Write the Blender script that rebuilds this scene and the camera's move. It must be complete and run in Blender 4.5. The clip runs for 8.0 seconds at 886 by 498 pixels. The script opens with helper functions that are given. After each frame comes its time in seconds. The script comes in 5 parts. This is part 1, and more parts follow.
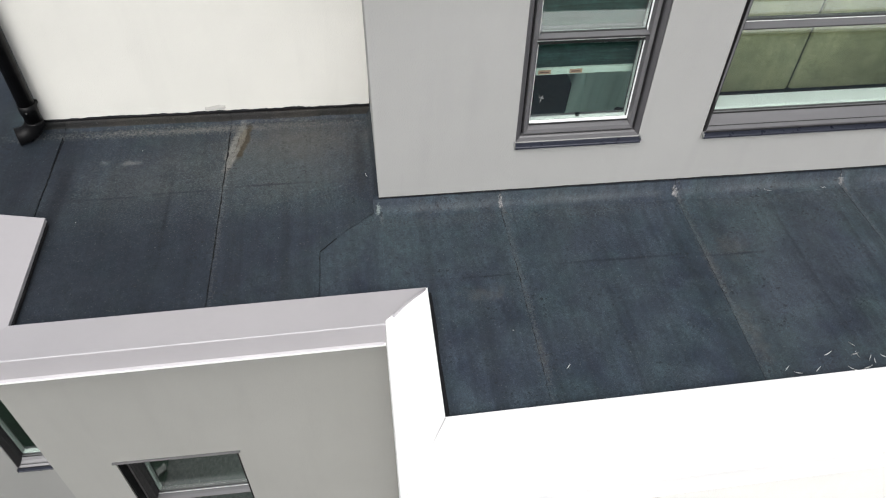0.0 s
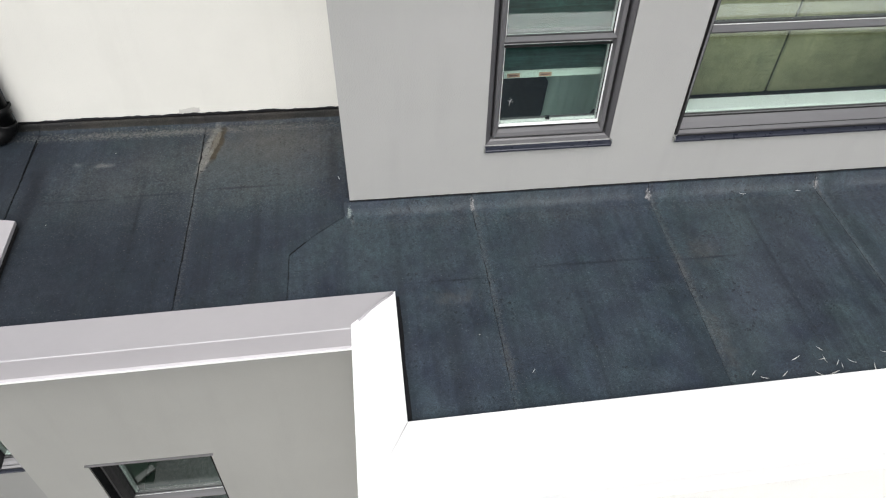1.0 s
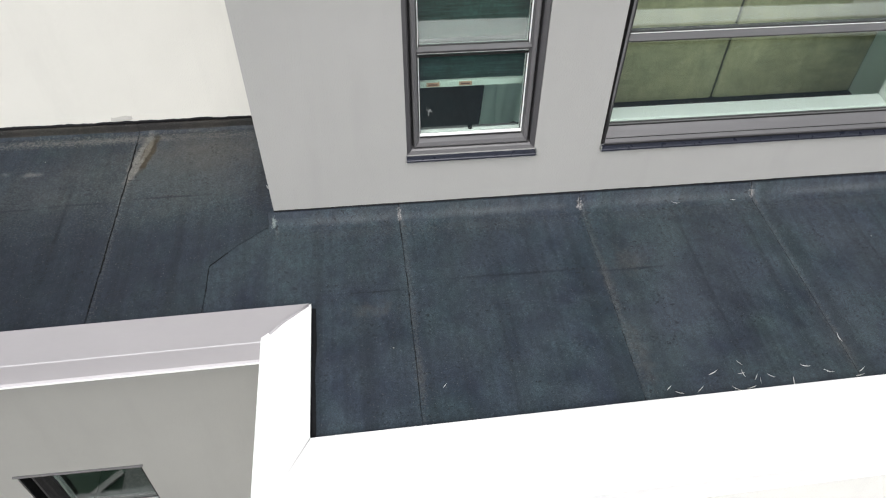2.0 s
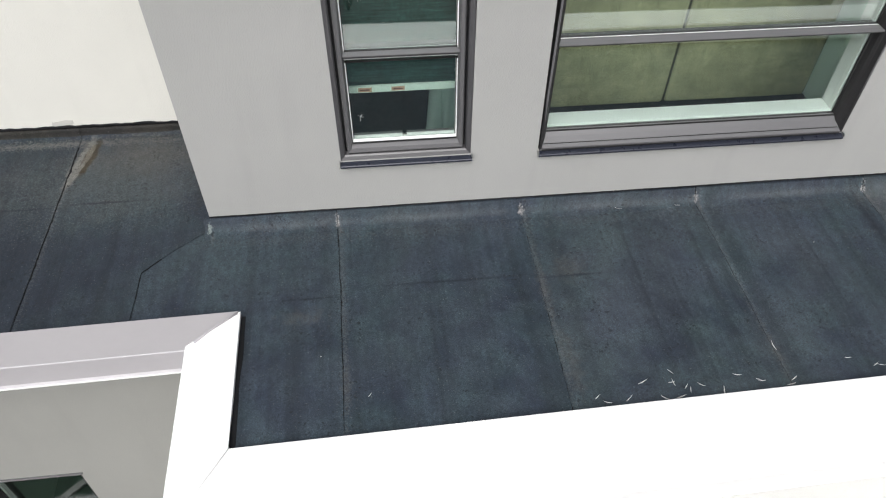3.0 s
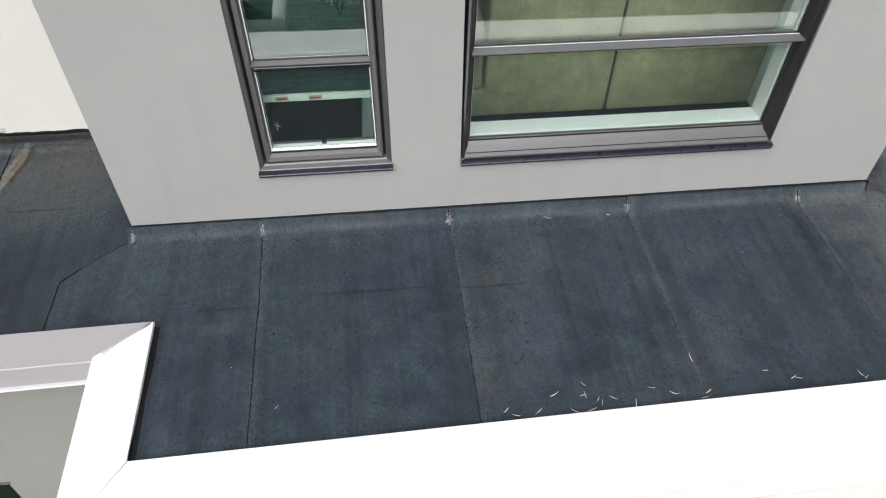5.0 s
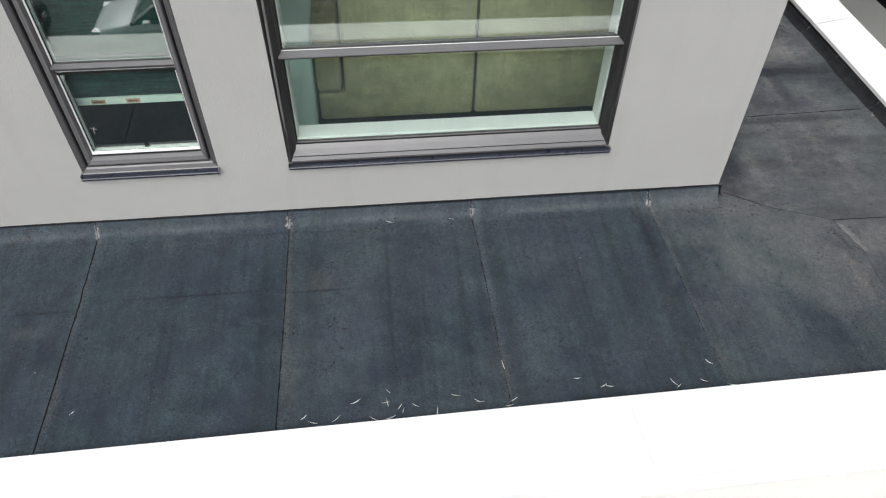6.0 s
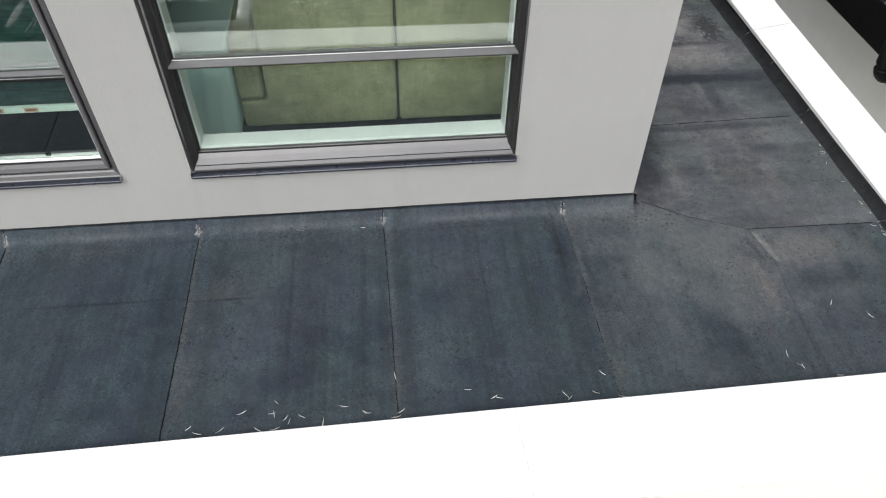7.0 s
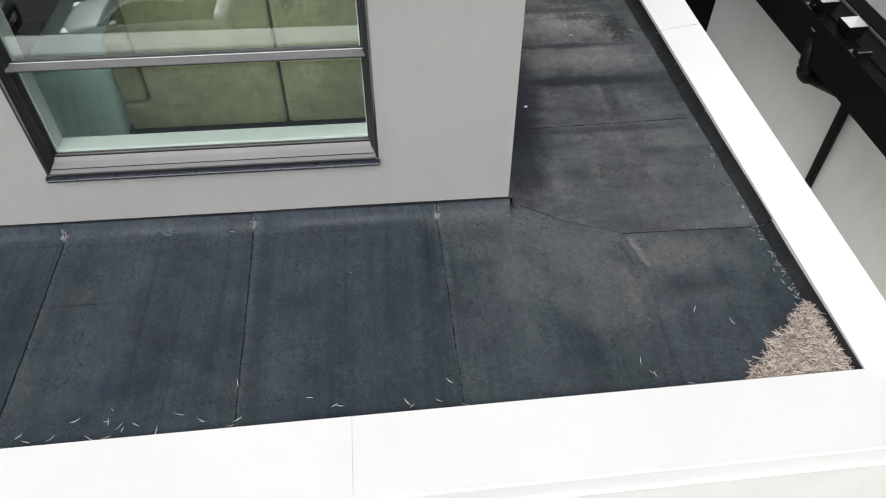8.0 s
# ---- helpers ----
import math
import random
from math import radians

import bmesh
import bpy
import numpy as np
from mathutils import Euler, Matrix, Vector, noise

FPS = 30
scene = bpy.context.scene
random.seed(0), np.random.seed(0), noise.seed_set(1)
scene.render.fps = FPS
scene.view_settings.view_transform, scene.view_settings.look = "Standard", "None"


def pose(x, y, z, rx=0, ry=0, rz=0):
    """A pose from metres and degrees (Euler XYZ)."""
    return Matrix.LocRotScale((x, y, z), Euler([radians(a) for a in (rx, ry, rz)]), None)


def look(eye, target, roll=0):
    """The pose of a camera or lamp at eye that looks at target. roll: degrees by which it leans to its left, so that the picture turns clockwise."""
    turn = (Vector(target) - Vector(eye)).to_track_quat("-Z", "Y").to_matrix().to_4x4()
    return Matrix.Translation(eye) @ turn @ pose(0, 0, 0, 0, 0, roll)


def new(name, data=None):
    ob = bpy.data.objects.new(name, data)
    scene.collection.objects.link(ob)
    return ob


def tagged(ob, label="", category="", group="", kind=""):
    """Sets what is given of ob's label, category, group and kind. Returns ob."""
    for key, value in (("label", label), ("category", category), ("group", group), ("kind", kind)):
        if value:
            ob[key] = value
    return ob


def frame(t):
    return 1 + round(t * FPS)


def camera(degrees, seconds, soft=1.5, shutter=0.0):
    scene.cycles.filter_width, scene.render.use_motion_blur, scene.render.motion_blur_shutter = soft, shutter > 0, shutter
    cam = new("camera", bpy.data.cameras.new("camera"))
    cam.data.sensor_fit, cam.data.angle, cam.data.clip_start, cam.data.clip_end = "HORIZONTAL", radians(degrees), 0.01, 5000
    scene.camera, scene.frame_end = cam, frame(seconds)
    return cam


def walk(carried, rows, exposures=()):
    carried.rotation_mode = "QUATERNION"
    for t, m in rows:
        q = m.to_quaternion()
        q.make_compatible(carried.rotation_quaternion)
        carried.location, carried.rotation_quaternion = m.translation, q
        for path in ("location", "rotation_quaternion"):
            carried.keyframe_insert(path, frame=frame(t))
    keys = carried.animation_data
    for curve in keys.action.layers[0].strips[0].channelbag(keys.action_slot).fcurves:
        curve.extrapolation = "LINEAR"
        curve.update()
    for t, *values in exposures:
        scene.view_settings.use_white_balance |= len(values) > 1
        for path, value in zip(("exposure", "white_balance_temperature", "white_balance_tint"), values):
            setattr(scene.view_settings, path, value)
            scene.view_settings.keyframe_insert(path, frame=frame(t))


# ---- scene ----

cam = camera(61.7, 8.0, soft=1.15)
PATH = [
    (0, (-0.093, -2.694, 2.622), (0.119, -1.354, 1.153), 2.5),
    (0.5, (-0.09, -2.675, 2.627), (0.122, -1.338, 1.155), 2.6),
    (0.7, (-0.074, -2.689, 2.636), (0.136, -1.351, 1.164), 2.52),
    (0.8, (-0.055, -2.691, 2.635), (0.153, -1.353, 1.164), 2.47),
    (0.9, (0.002, -2.692, 2.634), (0.21, -1.352, 1.163), 2.43),
    (1, (0.063, -2.694, 2.633), (0.269, -1.354, 1.163), 2.4),
    (1.1, (0.097, -2.701, 2.638), (0.301, -1.361, 1.167), 2.36),
    (1.2, (0.151, -2.706, 2.644), (0.354, -1.366, 1.173), 2.32),
    (1.3, (0.242, -2.703, 2.645), (0.443, -1.363, 1.174), 2.28),
    (1.5, (0.307, -2.693, 2.647), (0.506, -1.353, 1.175), 2.2),
    (1.7, (0.343, -2.696, 2.654), (0.540, -1.356, 1.183), 2.08),
    (1.8, (0.366, -2.689, 2.653), (0.561, -1.349, 1.181), 2.00),
    (1.9, (0.405, -2.677, 2.652), (0.597, -1.337, 1.179), 1.94),
    (2, (0.465, -2.67, 2.651), (0.655, -1.33, 1.178), 1.9),
    (2.2, (0.533, -2.678, 2.655), (0.722, -1.338, 1.183), 1.90),
    (3.3, (0.836, -2.652, 2.654), (1.026, -1.314, 1.18), 1.9),
    (3.5, (0.854, -2.653, 2.654), (1.042, -1.315, 1.18), 1.9),
    (4, (0.9, -2.64, 2.651), (1.083, -1.3, 1.178), 1.8),
    (4.2, (0.976, -2.647, 2.655), (1.158, -1.306, 1.184), 1.77),
    (5.3, (1.284, -2.659, 2.665), (1.461, -1.313, 1.197), 1.63),
    (5.4, (1.34, -2.659, 2.665), (1.516, -1.313, 1.197), 1.62),
    (5.5, (1.398, -2.659, 2.665), (1.572, -1.312, 1.196), 1.6),
    (5.6, (1.519, -2.672, 2.67), (1.69, -1.325, 1.201), 1.53),
    (5.7, (1.766, -2.695, 2.676), (1.934, -1.348, 1.207), 1.48),
    (5.8, (1.865, -2.707, 2.677), (2.033, -1.361, 1.208), 1.42),
    (5.9, (1.963, -2.707, 2.674), (2.127, -1.36, 1.204), 1.35),
    (6, (2.005, -2.706, 2.671), (2.165, -1.359, 1.201), 1.3),
    (6.2, (2.049, -2.706, 2.679), (2.213, -1.360, 1.208), 1.30),
    (6.3, (2.047, -2.697, 2.676), (2.21, -1.352, 1.205), 1.31),
    (6.4, (2.042, -2.682, 2.671), (2.205, -1.336, 1.2), 1.32),
    (6.5, (2.059, -2.673, 2.668), (2.221, -1.328, 1.197), 1.3),
    (6.7, (2.100, -2.691, 2.695), (2.256, -1.344, 1.224), 1.10),
    (6.8, (2.208, -2.697, 2.696), (2.358, -1.35, 1.226), 0.98),
    (6.9, (2.324, -2.702, 2.697), (2.468, -1.354, 1.227), 0.89),
    (7, (2.496, -2.713, 2.698), (2.636, -1.364, 1.228), 0.8),
    (7.1, (2.727, -2.732, 2.703), (2.866, -1.383, 1.233), 0.73),
    (7.2, (2.909, -2.743, 2.706), (3.047, -1.394, 1.235), 0.68),
    (7.3, (3.005, -2.743, 2.705), (3.141, -1.395, 1.234), 0.61),
    (7.4, (3.055, -2.743, 2.702), (3.188, -1.395, 1.231), 0.54),
    (7.5, (3.094, -2.742, 2.699), (3.225, -1.394, 1.227), 0.5),
    (8, (3.17, -2.722, 2.688), (3.299, -1.374, 1.216), 0.5),
]
walk(cam, [(t, look(eye, target, roll)) for t, eye, target, roll in PATH], exposures=[(0, 0.66), (4.2, 0.64), (5.5, 0.63), (6.5, 0.63), (7.0, 0.66), (7.5, 0.53), (8, 0.42)])

# ---- world and sun: bright overcast ----
world = bpy.data.worlds.new("overcast_sky")
scene.world = world
world.use_nodes = True
wt = world.node_tree
sky = wt.nodes.new("ShaderNodeTexSky")
sky.sky_type = "NISHITA"
sky.sun_disc = False
sky.sun_elevation = radians(50)
sky.sun_rotation = radians(196)
sky.air_density, sky.dust_density, sky.ozone_density = 1.0, 4.0, 1.0
grey = wt.nodes.new("ShaderNodeHueSaturation")
grey.inputs["Saturation"].default_value = 0.25
wt.links.new(sky.outputs[0], grey.inputs["Color"])
back = wt.nodes["Background"]
wt.links.new(grey.outputs[0], back.inputs["Color"])
back.inputs["Strength"].default_value = 0.095
sun = new("sun", bpy.data.lights.new("sun", "SUN"))
sun.data.energy = 1.4
sun.data.angle = radians(55)
sun.data.color = (1.0, 0.998, 0.988)
sun.matrix_world = look((-1.95, -6.8, 8.43), (0, 0, 0))


# ---- materials ----
def material(name):
    m = bpy.data.materials.new(name)
    m.use_nodes = True
    return m, m.node_tree, m.node_tree.nodes["Principled BSDF"]


def node(nt, kind, **values):
    n = nt.nodes.new(kind)
    for key, value in values.items():
        n.inputs[key.replace("_", " ")].default_value = value
    return n


def noise_of(nt, scale, detail=4.0, rough=0.55, stretch=None, coord=None):
    src = nt.nodes.new("ShaderNodeNewGeometry").outputs["Position"] if coord is None else coord
    if stretch:
        mp = nt.nodes.new("ShaderNodeMapping")
        mp.inputs["Scale"].default_value = stretch
        nt.links.new(src, mp.inputs["Vector"])
        src = mp.outputs[0]
    n = node(nt, "ShaderNodeTexNoise", Scale=scale, Detail=detail, Roughness=rough)
    nt.links.new(src, n.inputs["Vector"])
    return n.outputs["Fac"]


def ramp(nt, fac, stops):
    r = nt.nodes.new("ShaderNodeValToRGB")
    while len(r.color_ramp.elements) < len(stops):
        r.color_ramp.elements.new(0.5)
    for e, (at, c) in zip(r.color_ramp.elements, stops):
        e.position = at
        e.color = (*c, 1) if isinstance(c, tuple) else (c, c, c, 1)
    nt.links.new(fac, r.inputs["Fac"])
    return r.outputs["Color"]


def blend(nt, fac, a, b, mode="MIX"):
    m = nt.nodes.new("ShaderNodeMix")
    m.data_type, m.blend_type = "RGBA", mode
    for value, slot in ((fac, m.inputs["Factor"]), (a, m.inputs["A"]), (b, m.inputs["B"])):
        if isinstance(value, (int, float)):
            slot.default_value = value if slot.name == "Factor" else (value, value, value, 1)
        elif isinstance(value, tuple):
            slot.default_value = (*value, 1)
        else:
            nt.links.new(value, slot)
    return m.outputs["Result"]


def sums(nt, op, a, b):
    m = nt.nodes.new("ShaderNodeMath")
    m.operation = op
    for slot, value in zip(m.inputs, (a, b)):
        if isinstance(value, (int, float)):
            slot.default_value = value
        else:
            nt.links.new(value, slot)
    return m.outputs[0]


def bump(nt, bsdf, height, strength, distance):
    b = node(nt, "ShaderNodeBump", Strength=strength, Distance=distance)
    nt.links.new(height, b.inputs["Height"])
    nt.links.new(b.outputs[0], bsdf.inputs["Normal"])


def spot(nt, x, y, rx, ry, edge=0.5, wobble=0.35, scale=14.0, turn=0.0):
    """An irregular patch on the roof: 1 inside an ellipse round (x, y), fading to 0."""
    pos = nt.nodes.new("ShaderNodeNewGeometry").outputs["Position"]
    c, n = math.cos(radians(turn)), math.sin(radians(turn))
    mp0 = nt.nodes.new("ShaderNodeMapping")
    mp0.inputs["Rotation"].default_value = (0, 0, radians(turn))
    mp0.inputs["Location"].default_value = (-(c * x - n * y), -(n * x + c * y), 0)
    nt.links.new(pos, mp0.inputs["Vector"])
    mp = nt.nodes.new("ShaderNodeMapping")
    mp.inputs["Scale"].default_value = (1 / rx, 1 / ry, 0)
    nt.links.new(mp0.outputs[0], mp.inputs["Vector"])
    ln = nt.nodes.new("ShaderNodeVectorMath")
    ln.operation = "LENGTH"
    nt.links.new(mp.outputs[0], ln.inputs[0])
    d = sums(nt, "ADD", ln.outputs["Value"], sums(nt, "MULTIPLY", sums(nt, "SUBTRACT", noise_of(nt, scale, 5, 0.6), 0.5), 2 * wobble))
    r = nt.nodes.new("ShaderNodeMapRange")
    r.inputs["From Min"].default_value, r.inputs["From Max"].default_value = 1.0, 1.0 - edge
    nt.links.new(d, r.inputs["Value"])
    return r.outputs[0]


def felt_material(name, dark, light, dust, dusty, stains=(), roll=(5.5, 0.16, 1.0)):
    """Mineral felt: coarse grit, straight bands along the roll, cloudy wear, pits and pale dust."""
    m, nt, bsdf = material(name)
    rnd = nt.nodes.new("ShaderNodeObjectInfo").outputs["Random"]
    grit = noise_of(nt, 230, 2, 0.6)
    fine = noise_of(nt, 480, 2, 0.6)
    mottle = noise_of(nt, 62, 3, 0.6)
    scuffs = noise_of(nt, 21, 5, 0.7, (1.0 + 0.10 * roll[0], 1.0 + 0.10 * roll[1], 1.0))
    clouds = noise_of(nt, 2.2, 7, 0.62)
    patches = noise_of(nt, 9.0, 6, 0.66)
    bands = noise_of(nt, 2.1, 4, 0.55, roll)
    streaks = noise_of(nt, 7.0, 3, 0.5, (roll[0] * 0.9, roll[1] * 1.4, 1.0))
    wear = sums(nt, "ADD", sums(nt, "MULTIPLY", clouds, 0.55), sums(nt, "MULTIPLY", patches, 0.45))
    col = blend(nt, ramp(nt, wear, [(0.38, 0.0), (0.64, 1.0)]), dark, light)
    # the blue and the green mineral lie in uneven drifts
    col = blend(nt, 1.0, col, blend(nt, ramp(nt, noise_of(nt, 1.7, 6, 0.65), [(0.42, 0.0), (0.58, 1.0)]), (1.02, 0.98, 1.04), (0.96, 1.04, 0.98)), "MULTIPLY")
    col = blend(nt, 1.0, col, ramp(nt, bands, [(0.38, 0.78), (0.45, 0.92), (0.50, 1.0), (0.64, 1.12)]), "MULTIPLY")
    col = blend(nt, 1.0, col, ramp(nt, streaks, [(0.36, 0.90), (0.44, 1.0), (0.66, 1.04)]), "MULTIPLY")
    col = blend(nt, 1.0, col, blend(nt, rnd, (0.95, 0.965, 0.975), (1.05, 1.035, 1.015)), "MULTIPLY")
    col = blend(nt, sums(nt, "MULTIPLY", ramp(nt, noise_of(nt, 1.5, 7, 0.68), [(0.42, 0.0), (0.70, 1.0)]), dusty), col, dust)
    for values in stains:
        col = stain_or_shading(nt, col, *values)
    col = blend(nt, 1.0, col, ramp(nt, mottle, [(0.34, 0.90), (0.50, 1.0), (0.66, 1.10)]), "MULTIPLY")
    col = blend(nt, 1.0, col, ramp(nt, scuffs, [(0.34, 0.88), (0.50, 1.0), (0.68, 1.16)]), "MULTIPLY")
    spread = sums(nt, "ADD", sums(nt, "MULTIPLY", grit, 0.65), sums(nt, "MULTIPLY", fine, 0.35))
    col = blend(nt, 1.0, col, ramp(nt, spread, [(0.36, 0.62), (0.50, 0.97), (0.66, 1.42)]), "MULTIPLY")
    # bare pits and pale grains come in clusters
    near = ramp(nt, noise_of(nt, 5.5, 4, 0.6), [(0.40, 0.0), (0.62, 1.0)])
    col = blend(nt, sums(nt, "MULTIPLY", sums(nt, "MULTIPLY", ramp(nt, noise_of(nt, 66, 2, 0.5), [(0.605, 0.0), (0.67, 1.0)]), near), 0.75), col, (0.010, 0.011, 0.013))
    col = blend(nt, sums(nt, "MULTIPLY", ramp(nt, noise_of(nt, 130, 2, 0.5), [(0.67, 0.0), (0.74, 1.0)]), 0.32), col, (0.20, 0.205, 0.20))
    nt.links.new(col, bsdf.inputs["Base Color"])
    nt.links.new(ramp(nt, wear, [(0.35, 0.55), (0.65, 0.85)]), bsdf.inputs["Roughness"])
    bsdf.inputs["Specular IOR Level"].default_value = 0.30
    h = sums(nt, "ADD", sums(nt, "MULTIPLY", grit, 0.40), sums(nt, "ADD", sums(nt, "MULTIPLY", noise_of(nt, 5, 4, 0.5, (1.6, 0.5, 1.0)), 2.0), sums(nt, "MULTIPLY", streaks, 0.8)))
    bump(nt, bsdf, h, 0.7, 0.004)
    return m, nt, bsdf, col


# dry tide marks, stained patches with own shapes, and painted shade or sheen
def stain_or_shading(nt, col, x, y, rx, ry, strength, color, edge=0.6, wobble=0.5, scale=14.0, turn=0.0):
    return blend(nt, sums(nt, "MULTIPLY", spot(nt, x, y, rx, ry, edge, wobble, scale, turn), strength), col, color)


STAINS_AND_SHADING = []


def stain_or_shading_at(*values):
    STAINS_AND_SHADING.append(values)


def mineral_felt(name, x0, x1, k=1.0, grey=0.0):
    """The blue-green roof felt with those marks that lie between x0 and x1; k scales its brightness."""
    near = [v for v in STAINS_AND_SHADING if v[0] + 1.3 * v[2] > x0 and v[0] - 1.3 * v[2] < x1]
    tone = lambda r, g, b: (r * k * (1 + 0.8 * grey), g * k, b * k * (1 - grey))
    return felt_material(name, tone(0.0141, 0.0202, 0.0330), tone(0.0342, 0.0487, 0.0605), tone(0.063, 0.075, 0.083), 0.28, near)[0]



# broad darker patches over the west felt
stain_or_shading_at(-1.35, -0.25, 1.00, 0.60, 0.72, (0.0125, 0.0168, 0.0255), 0.8, 0.8, 6.0)
stain_or_shading_at(-2.0, 0.45, 0.5, 0.5, 0.6, (0.015, 0.019, 0.027), 0.9, 0.6, 6.0)
stain_or_shading_at(-0.90, 0.735, 1.1, 0.040, 0.62, (0.150, 0.148, 0.136), 1.0, 2.0, 85.0)
stain_or_shading_at(-0.35, 0.62, 0.55, 0.20, 0.42, (0.115, 0.113, 0.104), 1.0, 2.8, 130.0)
stain_or_shading_at(-0.40, 0.35, 0.50, 0.26, 0.26, (0.120, 0.126, 0.124), 1.0, 3.0, 110.0)
stain_or_shading_at(-1.20, 0.30, 0.45, 0.30, 0.20, (0.120, 0.126, 0.124), 1.0, 3.0, 110.0)
stain_or_shading_at(-0.085, 0.40, 0.038, 0.34, 0.70, (0.012, 0.014, 0.018), 0.7, 1.2, 40.0)
stain_or_shading_at(-0.60, 0.42, 0.75, 0.40, 0.50, (0.056, 0.065, 0.066), 1.0, 1.4, 5.0)
# two darker strips near the west edge
stain_or_shading_at(-1.60, 0.30, 0.075, 0.46, 0.75, (0.0105, 0.0130, 0.0195), 0.8, 0.6, 6.0)
stain_or_shading_at(-1.80, 0.30, 0.11, 0.60, 0.60, (0.0105, 0.0130, 0.0195), 0.9, 0.6, 6.0)
stain_or_shading_at(-0.40, 0.60, 0.44, 0.22, 0.40, (0.074, 0.070, 0.062), 0.95, 0.9, 9.0)
stain_or_shading_at(-0.752, 0.560, 0.038, 0.255, 0.85, (0.150, 0.147, 0.136), 0.45, 0.5, 26.0, 9.0)
stain_or_shading_at(-0.712, 0.600, 0.036, 0.175, 0.90, (0.038, 0.029, 0.015), 0.35, 0.6, 22.0, 12.0)
stain_or_shading_at(-0.716, 0.640, 0.019, 0.105, 0.90, (0.125, 0.116, 0.096), 0.4, 0.7, 30.0, 8.0)
stain_or_shading_at(-0.744, 0.505, 0.012, 0.110, 0.80, (0.150, 0.147, 0.136), 0.4, 0.7, 30.0, 12.0)
stain_or_shading_at(-1.29, 0.48, 0.06, 0.026, 0.5, (0.155, 0.16, 0.155), 0.8, 1.0, 24.0)
stain_or_shading_at(-1.42, 0.49, 0.030, 0.022, 0.4, (0.155, 0.16, 0.155), 0.8, 1.0, 24.0)
stain_or_shading_at(4.15, -0.28, 0.80, 0.62, 0.66, (0.122, 0.126, 0.130), 1.0, 1.3, 5.0)
stain_or_shading_at(4.10, -0.10, 0.36, 0.16, 0.40, (0.120, 0.121, 0.121), 1.0, 1.4, 9.0)
stain_or_shading_at(4.62, -0.36, 0.34, 0.14, 0.45, (0.128, 0.128, 0.126), 1.0, 1.3, 8.0)
stain_or_shading_at(4.18, -0.60, 0.20, 0.36, 0.30, (0.110, 0.108, 0.106), 1.0, 1.7, 9.0)
stain_or_shading_at(4.27, -0.62, 0.05, 0.22, 0.60, (0.150, 0.143, 0.136), 1.0, 1.7, 24.0)
stain_or_shading_at(4.52, -0.40, 0.16, 0.10, 0.45, (0.140, 0.137, 0.132), 1.0, 1.8, 22.0)
stain_or_shading_at(3.92, -0.08, 0.46, 0.09, 0.40, (0.100, 0.102, 0.103), 1.0, 1.5, 14.0)
stain_or_shading_at(4.58, -0.36, 0.22, 0.12, 0.45, (0.110, 0.109, 0.105), 1.0, 1.6, 12.0)
stain_or_shading_at(4.43, -0.40, 0.05, 0.10, 0.50, (0.125, 0.125, 0.123), 1.0, 1.2, 20.0)
# darker sweeps below the pale patches
stain_or_shading_at(4.57, -0.58, 0.24, 0.09, 0.65, (0.028, 0.033, 0.041), 0.9, 0.5, 6.0)
stain_or_shading_at(4.68, -0.84, 0.30, 0.20, 0.35, (0.036, 0.041, 0.050), 1.0, 0.6, 5.0)
# highlight and edge shadow of the lapped sheet, painted into the felt colour
stain_or_shading_at(4.17, -0.152, 0.17, 0.010, 0.60, (0.220, 0.218, 0.212), 0.8, 1.2, 40.0, 22.0)
stain_or_shading_at(4.366, -0.34, 0.13, 0.026, 0.85, (0.200, 0.196, 0.190), 0.8, 0.8, 30.0, 76.6)
stain_or_shading_at(4.305, -0.36, 0.13, 0.016, 0.65, (0.030, 0.033, 0.039), 0.8, 0.8, 30.0, 76.6)
# soft highlight of the upturned felt painted in; pale specks at its foot
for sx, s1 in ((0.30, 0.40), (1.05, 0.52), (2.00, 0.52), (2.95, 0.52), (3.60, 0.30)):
    stain_or_shading_at(sx, -0.030, s1, 0.026, 0.50, (0.088, 0.098, 0.106), 1.0, 0.9, 12.0)
    stain_or_shading_at(sx, -0.105, s1, 0.045, 0.13, (0.140, 0.142, 0.140), 1.0, 3.4, 90.0)
for sx, sr in ((0.613, 0.012), (1.541, 0.015), (2.468, 0.013), (3.395, 0.013), (-0.005, 0.012)):
    stain_or_shading_at(sx, -0.030, sr * 1.1, 0.022, 0.75, (0.300, 0.290, 0.285) if sx > 0 else (0.20, 0.235, 0.225), 0.7, 1.8, 75.0)
    stain_or_shading_at(sx + 0.012, -0.07, sr, 0.05, 0.3, (0.125, 0.118, 0.113), 0.9, 1.2, 45.0)
for sx, sy, s1, s2 in ((1.585, -0.95, 0.05, 0.22), (1.555, -0.55, 0.035, 0.18), (0.628, -0.95, 0.025, 0.14), (2.49, -1.0, 0.03, 0.18), (3.45, -1.02, 0.05, 0.16), (0.45, -0.60, 0.14, 0.05), (1.70, -0.42, 0.10, 0.10)):
    stain_or_shading_at(sx, sy, s1, s2, 0.34, (0.084, 0.080, 0.074), 1.0, 1.5, 28.0)
for sx, sy, s1, s2 in ((3.33, -0.16, 0.040, 0.20), (1.22, -0.35, 0.10, 0.5), (2.05, -0.7, 0.16, 0.35), (-1.1, 0.1, 0.2, 0.12), (2.9, -0.6, 0.12, 0.4), (-1.5, -0.35, 0.3, 0.3)):
    stain_or_shading_at(sx, sy, s1, s2, 0.45, (0.022, 0.027, 0.037), 0.95, 0.8, 9.0)
for sx in (0.626, 1.553, 2.486, 3.415, -0.79):
    stain_or_shading_at(sx, -0.55 if sx > 0 else 0.1, 0.016, 0.75, 0.20, (0.15, 0.150, 0.146), 1.0, 4.0, 110.0)
